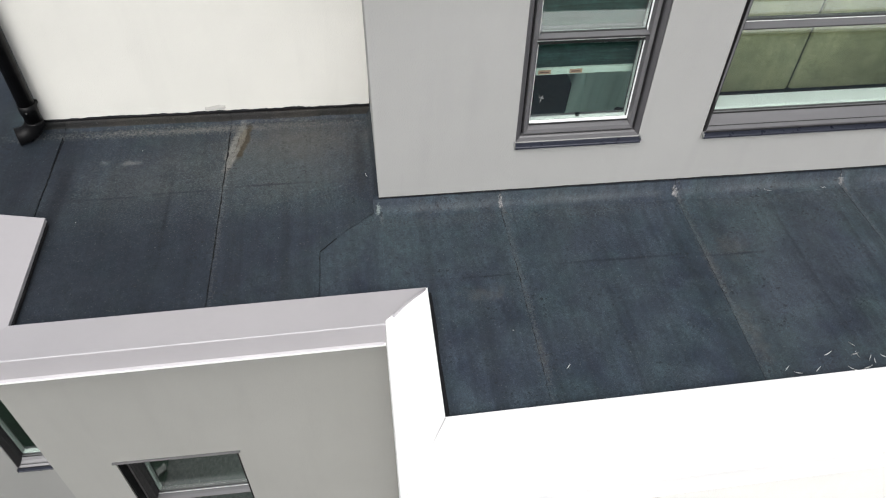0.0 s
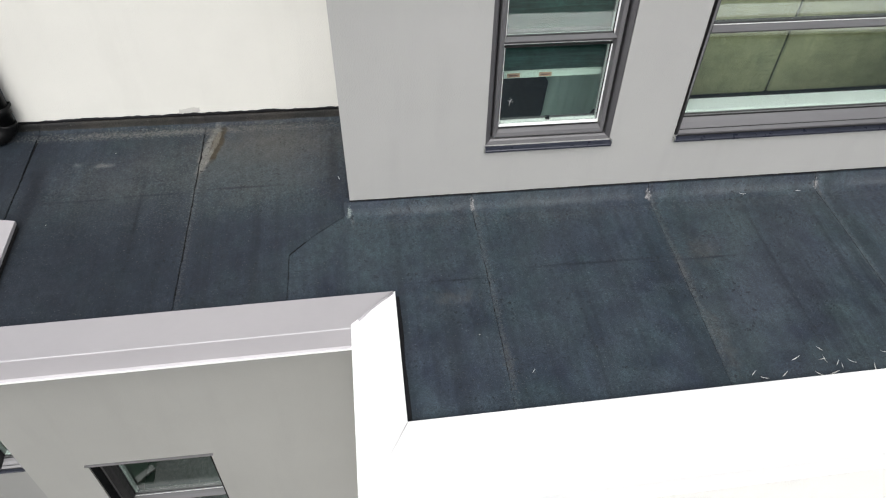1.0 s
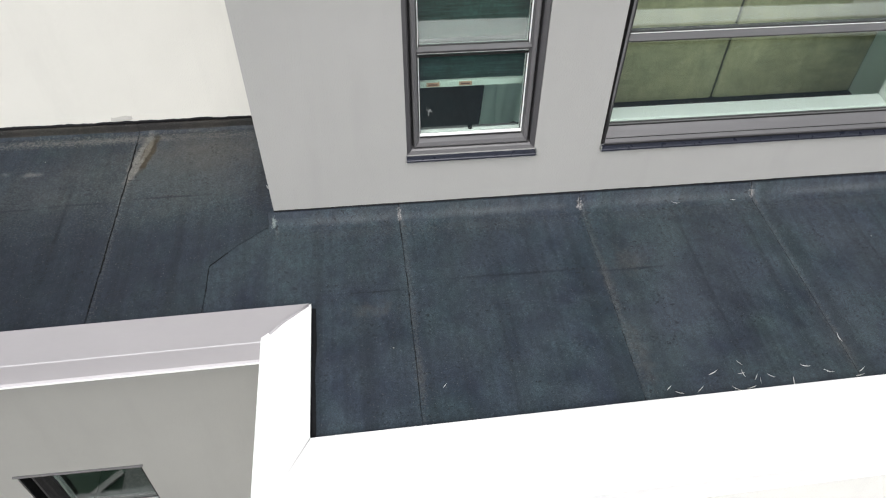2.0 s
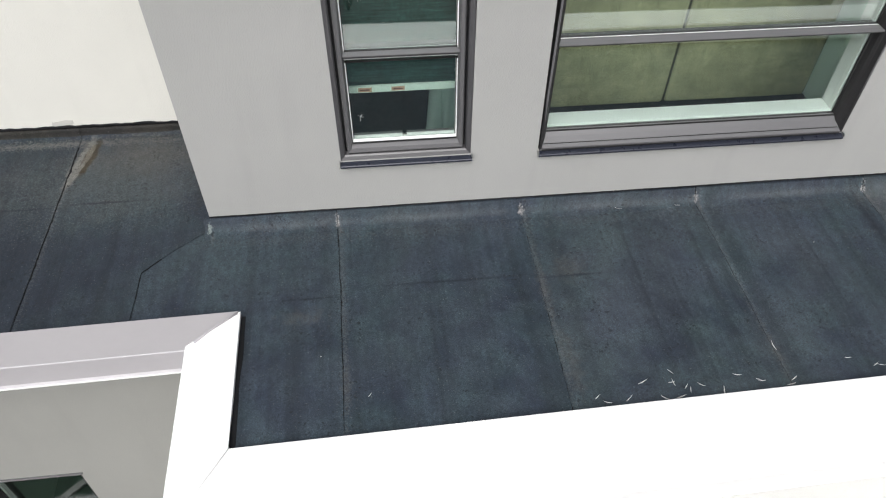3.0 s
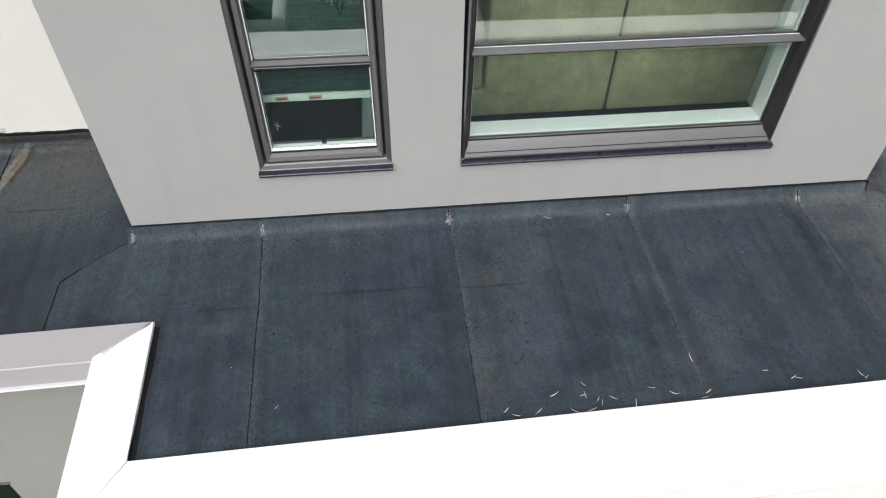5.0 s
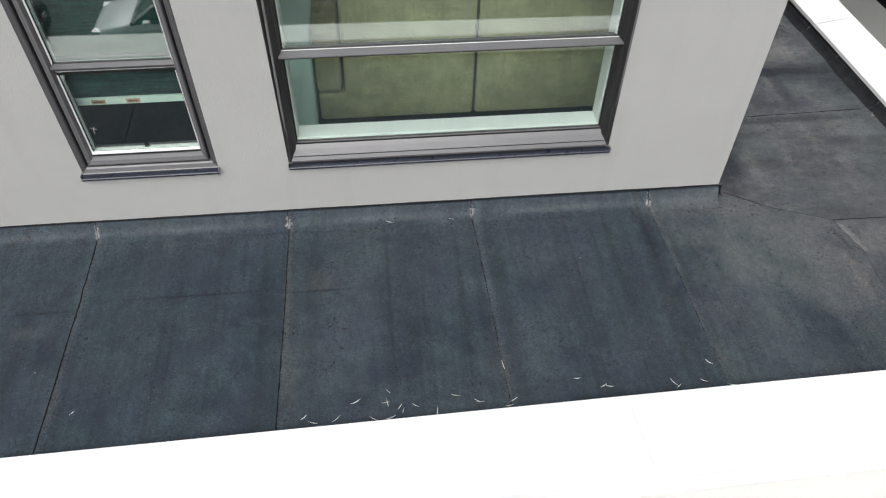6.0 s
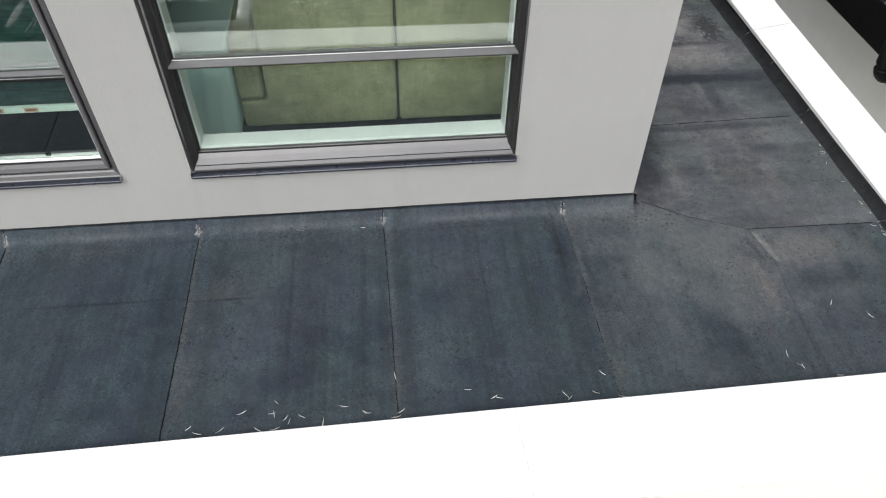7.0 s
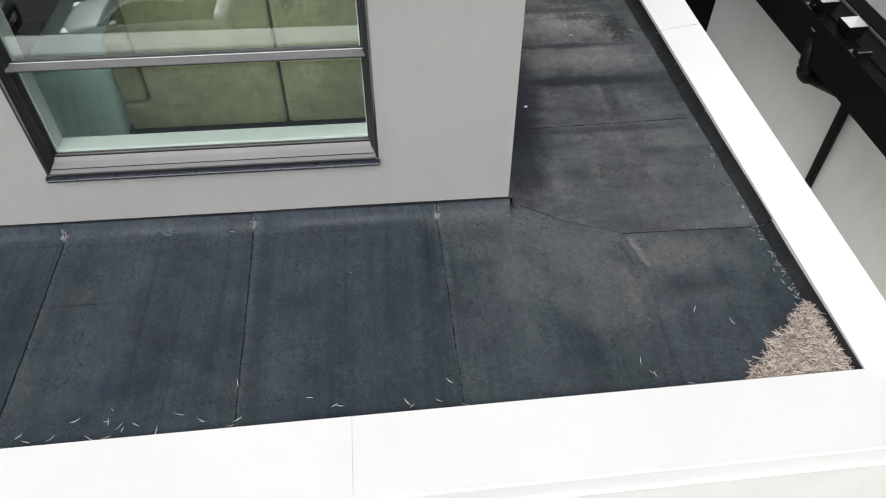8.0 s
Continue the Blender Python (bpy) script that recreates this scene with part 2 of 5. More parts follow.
for sx, sy, s1, s2 in ((-1.38, 0.205, 0.30, 0.011), (-0.98, 0.218, 0.24, 0.010), (-0.55, 0.24, 0.26, 0.010), (1.15, -0.452, 0.42, 0.011), (1.72, -0.470, 0.20, 0.010), (0.45, -0.50, 0.22, 0.008),
                       (-1.05, 0.05, 0.018, 0.42), (-1.60, 0.25, 0.035, 0.34), (3.33, -0.3, 0.022, 0.30)):
    stain_or_shading_at(sx, sy, s1, s2, 0.75, (0.0100, 0.0128, 0.0185), 0.9, 0.9, 22.0)
for sx, sy, s1, s2 in ((2.02, -0.50, 0.012, 0.40), (2.93, -0.55, 0.012, 0.45), (1.02, -0.70, 0.012, 0.40)):
    stain_or_shading_at(sx, sy, s1, s2, 0.35, (0.0100, 0.0128, 0.0185), 0.9, 0.9, 22.0)
# felt copies stepped in brightness west to east, view-dependent sheen included
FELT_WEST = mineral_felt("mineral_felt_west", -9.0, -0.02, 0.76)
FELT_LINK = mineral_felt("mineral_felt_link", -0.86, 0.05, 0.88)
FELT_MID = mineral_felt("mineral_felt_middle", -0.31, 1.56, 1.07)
FELT_NEXT = mineral_felt("mineral_felt_next", 1.52, 3.42, 1.20, 0.035)
FELT_EAST = mineral_felt("mineral_felt_east", 3.38, 5.2, 1.48, 0.12)
DUSTY_STAINS_AND_SHADING = []
DUSTY_STAINS_AND_SHADING.append((4.45, 0.22, 0.16, 0.26, 0.35, (0.125, 0.123, 0.120), 1.0, 1.6, 10.0))
DUSTY_STAINS_AND_SHADING.append((4.66, 0.42, 0.36, 0.06, 0.60, (0.028, 0.033, 0.043), 0.95, 0.7, 7.0))
DUSTY_STAINS_AND_SHADING.append((4.45, 1.39, 0.55, 0.24, 0.75, (0.250, 0.241, 0.230), 1.0, 1.1, 7.0))
DUSTY_STAINS_AND_SHADING.append((4.35, 1.86, 0.60, 0.36, 0.85, (0.300, 0.286, 0.268), 1.0, 1.0, 7.0))
DUSTY_STAINS_AND_SHADING.append((4.28, 0.90, 0.045, 0.24, 0.55, (0.115, 0.113, 0.110), 1.0, 1.0, 14.0))
DUSTY_STAINS_AND_SHADING.append((4.10, 1.30, 0.030, 0.14, 0.40, (0.140, 0.135, 0.128), 1.0, 1.0, 14.0))
DUSTY_STAINS_AND_SHADING.append((4.72, 0.55, 0.15, 0.08, 0.40, (0.115, 0.113, 0.110), 1.0, 1.4, 14.0))
for sx, sy, s1, s2, k in ((4.41, 1.34, 0.05, 0.13, 0.45), (4.50, 1.02, 0.06, 0.14, 0.45), (4.16, 1.00, 0.05, 0.16, 0.40), (4.10, 0.75, 0.06, 0.12, 0.35), (4.52, 0.44, 0.06, 0.16, 0.35), (4.30, 0.30, 0.05, 0.20, 0.35),
                          (4.60, 0.14, 0.08, 0.18, 0.40), (4.70, 0.92, 0.05, 0.14, 0.35), (4.25, 1.44, 0.06, 0.08, 0.40), (4.08, 0.20, 0.06, 0.18, 0.30)):
    DUSTY_STAINS_AND_SHADING.append((sx, sy, s1, s2, k, (0.185, 0.178, 0.170), 1.0, 1.6, 16.0))
for sx, sy, s1, s2, k in ((4.30, 1.14, 0.30, 0.05, 0.50), (4.62, 0.80, 0.20, 0.10, 0.40), (4.35, 0.86, 0.10, 0.14, 0.40), (4.55, 0.30, 0.30, 0.05, 0.35)):
    DUSTY_STAINS_AND_SHADING.append((sx, sy, s1, s2, k, (0.026, 0.029, 0.036), 1.0, 1.5, 18.0))
# darker bands at the laps; the grey wall's shade painted along its foot
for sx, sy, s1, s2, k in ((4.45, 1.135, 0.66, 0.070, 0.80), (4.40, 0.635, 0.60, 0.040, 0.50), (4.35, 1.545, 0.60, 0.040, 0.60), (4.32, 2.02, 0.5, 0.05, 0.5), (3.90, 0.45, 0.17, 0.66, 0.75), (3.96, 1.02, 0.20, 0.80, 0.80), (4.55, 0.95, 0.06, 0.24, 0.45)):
    DUSTY_STAINS_AND_SHADING.append((sx, sy, s1, s2, k, (0.019, 0.022, 0.029), 0.55, 0.5, 11.0))
DUSTY_STAINS_AND_SHADING.append((4.80, 1.76, 0.09, 0.22, 0.80, (0.017, 0.018, 0.021), 0.5, 1.6, 40.0))
DUSTY_STAINS_AND_SHADING.append((4.55, 1.92, 0.20, 0.05, 0.60, (0.020, 0.021, 0.024), 0.5, 1.6, 40.0))
DUSTY = felt_material("dusty_felt", (0.0500, 0.0555, 0.0640), (0.1110, 0.1160, 0.1230), (0.143, 0.146, 0.149), 0.50, DUSTY_STAINS_AND_SHADING, (0.8, 3.2, 1.0))[0]
DARK_FELT = felt_material("old_dark_felt", (0.0080, 0.0082, 0.0085), (0.0200, 0.0198, 0.0190), (0.060, 0.052, 0.042), 0.6)[0]


def plain(name, color, rough, metal=0.0, spread=0.12, grain=60.0, bumpy=0.0, spec=0.5, large=2.0):
    m, nt, bsdf = material(name)
    a, b = tuple(c * (1 - spread) for c in color), tuple(min(c * (1 + spread), 0.95) for c in color)
    col = blend(nt, ramp(nt, noise_of(nt, large, 5, 0.6), [(0.3, 0.0), (0.7, 1.0)]), a, b)
    fine = noise_of(nt, grain, 3, 0.6)
    col = blend(nt, 1.0, col, blend(nt, fine, 1 - spread * 0.6, 1 + spread * 0.6), "MULTIPLY")
    nt.links.new(col, bsdf.inputs["Base Color"])
    r = ramp(nt, noise_of(nt, grain * 0.3, 4, 0.6), [(0.3, rough * 0.85), (0.7, min(rough * 1.15, 1.0))])
    nt.links.new(r, bsdf.inputs["Roughness"])
    bsdf.inputs["Metallic"].default_value = metal
    bsdf.inputs["Specular IOR Level"].default_value = spec
    if bumpy:
        bump(nt, bsdf, fine, 0.6, bumpy)
    return m


def render_coat(name, color):
    """Fine scraped render with weather marks."""
    m, nt, bsdf = material(name)
    fine = noise_of(nt, 260, 3, 0.65)
    mid = noise_of(nt, 38, 4, 0.6)
    big = noise_of(nt, 1.3, 6, 0.6)
    runs = noise_of(nt, 2.4, 4, 0.6, (3.0, 3.0, 0.35))
    col = blend(nt, ramp(nt, big, [(0.3, 0.0), (0.7, 1.0)]), tuple(c * 0.95 for c in color), tuple(min(c * 1.03, 0.95) for c in color))
    col = blend(nt, sums(nt, "MULTIPLY", ramp(nt, runs, [(0.52, 0.0), (0.75, 1.0)]), 0.22), col, tuple(c * 0.80 for c in color))
    col = blend(nt, 1.0, col, blend(nt, fine, 0.90, 1.08), "MULTIPLY")
    nt.links.new(col, bsdf.inputs["Base Color"])
    bsdf.inputs["Roughness"].default_value = 0.9
    bsdf.inputs["Specular IOR Level"].default_value = 0.25
    rough_spots = sums(nt, "MULTIPLY", ramp(nt, noise_of(nt, 3.1, 4, 0.6), [(0.50, 0.0), (0.62, 1.0)]), noise_of(nt, 70, 3, 0.6))
    lumps = sums(nt, "ADD", noise_of(nt, 150, 2, 0.5), sums(nt, "MULTIPLY", rough_spots, 1.1))
    bump(nt, bsdf, sums(nt, "ADD", sums(nt, "MULTIPLY", fine, 0.5), sums(nt, "ADD", sums(nt, "MULTIPLY", mid, 0.35), lumps)), 0.55, 0.003)
    return m


GREY_WALL = render_coat("grey_render", (0.374, 0.374, 0.364))
WHITE_WALL = render_coat("white_render", (0.695, 0.687, 0.642))
LOW_WALL = render_coat("warm_grey_render", (0.314, 0.312, 0.294))
# darker copy of LOW_WALL: the set-back wall's shade is in its colour
SHADED_WALL_OR_STONE = render_coat("cool_grey_render", (0.266, 0.266, 0.257))
PATCH = render_coat("grey_filler", (0.52, 0.51, 0.48))
PALE_WALL = render_coat("pale_grey_render", (0.80, 0.80, 0.78))
BRIGHT_WALL = render_coat("bright_cream_render", (0.90, 0.895, 0.86))
WHITE_CAP = plain("white_coated_metal", (0.925, 0.925, 0.915), 0.4, 0.0, 0.02, 30, 0.0005)
LILAC_CAP = plain("lilac_grey_coated_metal", (0.425, 0.408, 0.424), 0.45, 0.0, 0.03, 30, 0.0005)
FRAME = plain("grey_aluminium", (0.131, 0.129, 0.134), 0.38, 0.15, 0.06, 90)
# darker copies of the frame's grey carry the shade on sides and heads
FRAME_SHADED = plain("dark_bronze_aluminium", (0.022, 0.021, 0.022), 0.5, 0.1, 0.08, 90)
FRAME_HALF_SHADED = plain("dark_grey_aluminium", (0.080, 0.078, 0.083), 0.4, 0.15, 0.08, 90)
SILL = plain("dark_blue_grey_sill", (0.026, 0.029, 0.043), 0.30, 0.2, 0.08, 90)
RUBBER = plain("black_rubber", (0.012, 0.012, 0.013), 0.6, 0.0, 0.1)
BITUMEN = plain("bitumen", (0.0085, 0.0088, 0.0105), 0.6, 0.0, 0.35, 120, 0.002, spec=0.22)
BLACK_METAL = plain("black_coated_metal", (0.0045, 0.0045, 0.005), 0.5, 0.0, 0.15, 60, spec=0.10)
BLACK_GLOSS = plain("black_gloss_metal", (0.0045, 0.0045, 0.005), 0.42, 0.0, 0.15, 60, spec=0.16)
WEATHERED = plain("weathered_bitumen", (0.0175, 0.0185, 0.0205), 0.7, 0.0, 0.45, 70, 0.003, spec=0.25, large=9.0)
WHITE_PAINT = plain("white_paint", (0.84, 0.85, 0.84), 0.45, 0.0, 0.03)
DARK_FLOOR = plain("dark_wood_floor", (0.070, 0.062, 0.022), 0.5, 0.0, 0.3, 20)
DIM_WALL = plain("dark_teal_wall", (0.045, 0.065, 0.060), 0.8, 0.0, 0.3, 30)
TEAL_WALL = plain("pale_teal_paint", (0.61, 0.76, 0.69), 0.7, 0.0, 0.05)
ROOM_WALL = plain("room_wall", (0.72, 0.72, 0.70), 0.8, 0.0, 0.05)
BLIND_BAR = plain("pale_green_rail", (0.62, 0.72, 0.66), 0.5, 0.0, 0.04)
LABEL_RED = plain("orange_label", (0.46, 0.28, 0.19), 0.6, 0.0, 0.1)
LABEL_INK = plain("label_ink", (0.14, 0.05, 0.04), 0.7, 0.0, 0.1)
ASPHALT = plain("asphalt", (0.05, 0.05, 0.052), 0.85, 0.0, 0.25, 200, 0.003)
GRAVEL = plain("speckled_gravel", (0.115, 0.120, 0.115), 0.85, 0.0, 0.85, 70, 0.010, large=32.0)
LAWN = plain("dark_lawn", (0.010, 0.030, 0.016), 0.85, 0.0, 0.5, 90, 0.006)
GRAVEL_ROOF = plain("grey_roof_sheet", (0.22, 0.22, 0.225), 0.7, 0.0, 0.1)
DULL_ZINC = plain("dull_zinc", (0.62, 0.62, 0.62), 0.5, 0.3, 0.2, 30)
ZINC = plain("bare_zinc", (0.55, 0.55, 0.55), 0.3, 0.9, 0.1)
CAR_WHITE = plain("silver_car_paint", (0.80, 0.81, 0.82), 0.25, 0.2, 0.01)
DARK_GLASS = plain("dark_car_glass", (0.01, 0.011, 0.012), 0.08, 0.0, 0.05)
TYRE = plain("tyre_rubber", (0.02, 0.02, 0.02), 0.8, 0.0, 0.1)
CHROME = plain("bright_metal", (0.6, 0.6, 0.6), 0.2, 1.0, 0.05)


def fabric(name, color, scale=330.0, ribbed=False):
    m, nt, bsdf = material(name)
    weave = noise_of(nt, scale, 2, 0.5, (1.0, 1.0, 0.35))
    warp = noise_of(nt, scale, 2, 0.5, (0.3, 1.0, 1.0))
    big = noise_of(nt, 6, 7, 0.68)
    col = blend(nt, ramp(nt, big, [(0.3, 0.0), (0.7, 1.0)]), tuple(c * 0.72 for c in color), tuple(c * 1.20 for c in color))
    col = blend(nt, 1.0, col, blend(nt, ramp(nt, sums(nt, "MULTIPLY", sums(nt, "ADD", weave, warp), 0.5), [(0.38, 0.0), (0.62, 1.0)]), 0.84, 1.16), "MULTIPLY")
    if ribbed:
        ribs = noise_of(nt, 16, 4, 0.6, (0.35, 1.0, 7.0))
        col = blend(nt, 1.0, col, ramp(nt, ribs, [(0.36, 0.74), (0.5, 1.0), (0.66, 1.32)]), "MULTIPLY")
    else:
        slub = noise_of(nt, 26, 4, 0.65, (2.4, 1.0, 0.25))
        cross = noise_of(nt, 26, 4, 0.65, (0.25, 1.0, 2.4))
        col = blend(nt, 1.0, col, ramp(nt, sums(nt, "MULTIPLY", sums(nt, "ADD", slub, cross), 0.5), [(0.40, 0.90), (0.50, 1.0), (0.62, 1.10)]), "MULTIPLY")
    nt.links.new(col, bsdf.inputs["Base Color"])
    bsdf.inputs["Roughness"].default_value = 0.95
    bump(nt, bsdf, weave, 0.4, 0.002)
    return m


SOFA = fabric("olive_fabric", (0.335, 0.329, 0.200), 220.0)
PIPING = fabric("dark_olive_fabric", (0.05, 0.05, 0.03))
CLOTH = plain("pale_teal_cloth", (0.62, 0.81, 0.76), 0.9, 0.0, 0.08, 90, 0.001)
BLIND = fabric("dark_teal_fabric", (0.036, 0.098, 0.088), 120.0, True)


def glass_material(name, tint, face_on):
    """Thin clear glass: gloss grows from face_on to 1 at a grazing view, alike on both faces."""
    m, nt, bsdf = material(name)
    out = nt.nodes["Material Output"]
    clear = node(nt, "ShaderNodeBsdfTransparent", Color=(*tint, 1))
    shine = node(nt, "ShaderNodeBsdfGlossy", Color=(0.97, 1.0, 0.99, 1), Roughness=0.004)
    facing = node(nt, "ShaderNodeLayerWeight", Blend=0.5).outputs["Facing"]
    fac = sums(nt, "ADD", sums(nt, "MULTIPLY", sums(nt, "POWER", facing, 5.0), 1 - face_on), face_on)
    mix = nt.nodes.new("ShaderNodeMixShader")
    nt.links.new(fac, mix.inputs["Fac"])
    nt.links.new(clear.outputs[0], mix.inputs[1])
    nt.links.new(shine.outputs[0], mix.inputs[2])
    nt.links.new(mix.outputs[0], out.inputs["Surface"])
    nt.nodes.remove(bsdf)
    return m


GLASS = glass_material("green_tinted_glass", (0.925, 0.982, 0.955), 0.130)


def leaf_material():
    m, nt, bsdf = material("dry_leaf")
    isl = nt.nodes.new("ShaderNodeNewGeometry").outputs["Random Per Island"]
    rnd = nt.nodes.new("ShaderNodeObjectInfo").outputs["Random"]
    mixed = sums(nt, "FRACT", sums(nt, "ADD", isl, rnd), 0.0)
    col = ramp(nt, mixed, [(0.0, (0.17, 0.115, 0.085)), (0.20, (0.38, 0.295, 0.245)), (0.50, (0.59, 0.510, 0.450)), (1.0, (0.87, 0.82, 0.76))])
    nt.links.new(col, bsdf.inputs["Base Color"])
    bsdf.inputs["Roughness"].default_value = 0.75
    return m


LEAF = leaf_material()
WEED = plain("withered_weed", (0.17, 0.165, 0.095), 0.8, 0.0, 0.4, 40)
PALE_LEAF = plain("bleached_leaf", (0.74, 0.73, 0.70), 0.7, 0.0, 0.06)
FOLIAGE = plain("pale_shrub_leaf", (0.70, 0.72, 0.66), 0.6, 0.0, 0.3)
BARK = plain("bark", (0.09, 0.07, 0.05), 0.9, 0.0, 0.25, 40, 0.004)


# ---- building helpers ----
def mesh_of(name, bm, mat):
    me = bpy.data.meshes.new(name)
    bmesh.ops.recalc_face_normals(bm, faces=bm.faces[:])
    bm.to_mesh(me)
    bm.free()
    me.materials.append(mat)
    return me


def thing(name, bm, mat, label="", category="", group="", kind=""):
    return tagged(new(name, mesh_of(name, bm, mat)), label, category, group, kind)


def part(name, bm, mat, parent, label=""):
    ob = new(name, mesh_of(name, bm, mat))
    ob.parent = parent
    return tagged(ob, label)


def empty(name, label="", category="", group="", kind="", at=(0, 0, 0)):
    ob = new(name)
    ob.empty_display_size = 0.1
    ob.location = at
    return tagged(ob, label, category, group, kind)


def box(bm, x0, x1, y0, y1, z0, z1, bevel=0.0):
    vs = [bm.verts.new((x, y, z)) for x in (x0, x1) for y in (y0, y1) for z in (z0, z1)]
    fs = [bm.faces.new([vs[i] for i in q]) for q in ((0, 1, 3, 2), (4, 6, 7, 5), (0, 4, 5, 1), (2, 3, 7, 6), (0, 2, 6, 4), (1, 5, 7, 3))]
    if bevel:
        es = {e for f in fs for e in f.edges}
        bmesh.ops.bevel(bm, geom=list(es), offset=bevel, segments=2, affect="EDGES", profile=0.5)
    return bm


def boxed(*a, **k):
    return box(bmesh.new(), *a, **k)


def prism(bm, profile, place, s0, s1):
    """Extrudes a closed profile of (a, b); place(s, a, b) gives the point, s0(a), s1(a) the mitred ends."""
    one = [bm.verts.new(place(s0(a), a, b)) for a, b in profile]
    two = [bm.verts.new(place(s1(a), a, b)) for a, b in profile]
    n = len(profile)
    for i in range(n):
        bm.faces.new((one[i], one[(i + 1) % n], two[(i + 1) % n], two[i]))
    bm.faces.new(one[::-1])
    bm.faces.new(two)
    return bm


def tube(bm, points, radius, seg=14, ribs=0):
    """A round tube along a polyline."""
    pts = [Vector(p) for p in points]
    rings = []
    for i, p in enumerate(pts):
        d = (pts[min(i + 1, len(pts) - 1)] - pts[max(i - 1, 0)]).normalized()
        q = d.to_track_quat("Z", "Y")
        r = radius * (1.0 + (0.11 if ribs and i % 2 else 0.0))
        rings.append([bm.verts.new(p + q @ Vector((r * math.cos(a), r * math.sin(a), 0))) for a in (2 * math.pi * k / seg for k in range(seg))])
    for a, b in zip(rings, rings[1:]):
        for k in range(seg):
            f = bm.faces.new((a[k], a[(k + 1) % seg], b[(k + 1) % seg], b[k]))
            f.smooth = True
    bm.faces.new(rings[0][::-1])
    bm.faces.new(rings[-1])
    return bm


def roof_z(x, y):
    """The roof falls gently away from the street."""
    return -0.004 - 0.017 * y - 0.003 * x


# ---- lines of the parapets ----
FRONT_TURN = math.atan(0.0192)
EAST_TURN = math.atan(0.037)


def front_at(s, v, z):
    """s along the front parapet from x = 0, v out towards the street from its inner edge."""
    c, n = math.cos(FRONT_TURN), math.sin(FRONT_TURN)
    return (s * c + v * n, -1.236 + s * n - v * c, z)


def east_at(s, v, z):
    """s along the east parapet northwards from y = 0, v outwards from its inner edge; widened northwards to fit the
    camera's view.
    """
    c, n = math.cos(EAST_TURN), math.sin(EAST_TURN)
    v = v * (1 + 0.07 * max(0.0, s - 0.4))
    return (5.078 - s * n + v * c, s * c + v * n, z)


def inner_front(x):
    return -1.236 + 0.0192 * x


def inner_east(y):
    return 5.078 - 0.037 * y


GROUND = -8.0

# ---- large structure ----
ground = thing("ground", boxed(-300, 300, -300, 300, GROUND - 0.3, GROUND - 0.02), ASPHALT, "grey asphalt ground round the house", "ground", kind="structure")

YARD = -5.0
thing("gravel_bed", boxed(-2.38, 0.0, -4.0, -0.70, GROUND, YARD), GRAVEL, "grey speckled gravel bed at the foot of the house", "gravel", kind="structure")
thing("lawn", boxed(-6.0, -2.383, -4.0, -0.70, GROUND, YARD), LAWN, "dark green lawn beside the gravel bed", "lawn", kind="structure")
edge = bmesh.new()
ends = (Vector((-2.40, -2.50)), Vector((-3.00, -1.96)))
across = Vector((-(ends[1] - ends[0]).y, (ends[1] - ends[0]).x)).normalized() * 0.035
box(edge, 0, 1, 0, 1, 0, 1, 0.0)
for v, (px, py, pz) in zip(edge.verts, [(i, j, k) for i in (0, 1) for j in (-1, 1) for k in (0, 1)]):
    q = ends[px] + across * py
    v.co = (q.x, q.y, YARD + 0.03 * pz)
thing("lawn_edging", edge, SHADED_WALL_OR_STONE, "narrow grey stone edging lying in the lawn", "edging", kind="structure")
# unseen pale slab added to bounce light onto the neighbour's wall
thing("pavement_gap", boxed(5.31, 7.0, -1.6, 3.6, -2.7, -2.5), BRIGHT_WALL, "pale paved passage between the two houses", "pavement", kind="structure")
# unseen dark slab added so less light bounces at the rear
thing("pavement_rear", boxed(5.36, 7.0, 3.603, 9.0, -3.1, -2.9), ASPHALT, "dark asphalt at the rear of the passage", "pavement", kind="structure")

# roof deck under the felt
bm = bmesh.new()
outline = [(-4.0, 0.10), (-1.70, 0.10), (-1.70, -0.66), (0.06, -0.66), (0.06, -1.42), (5.2, -1.33), (5.03, 4.6), (-4.0, 4.6)]
top = [bm.verts.new((x, y, roof_z(x, y) - 0.012)) for x, y in outline]
low = [bm.verts.new((x, y, -0.28)) for x, y in outline]
bm.faces.new(top)
bm.faces.new(low[::-1])
for i in range(len(outline)):
    j = (i + 1) % len(outline)
    bm.faces.new((top[i], low[i], low[j], top[j]))
deck = thing("roof_deck", bm, BITUMEN, "flat roof deck covered with dark mineral felt", "roof", kind="structure")


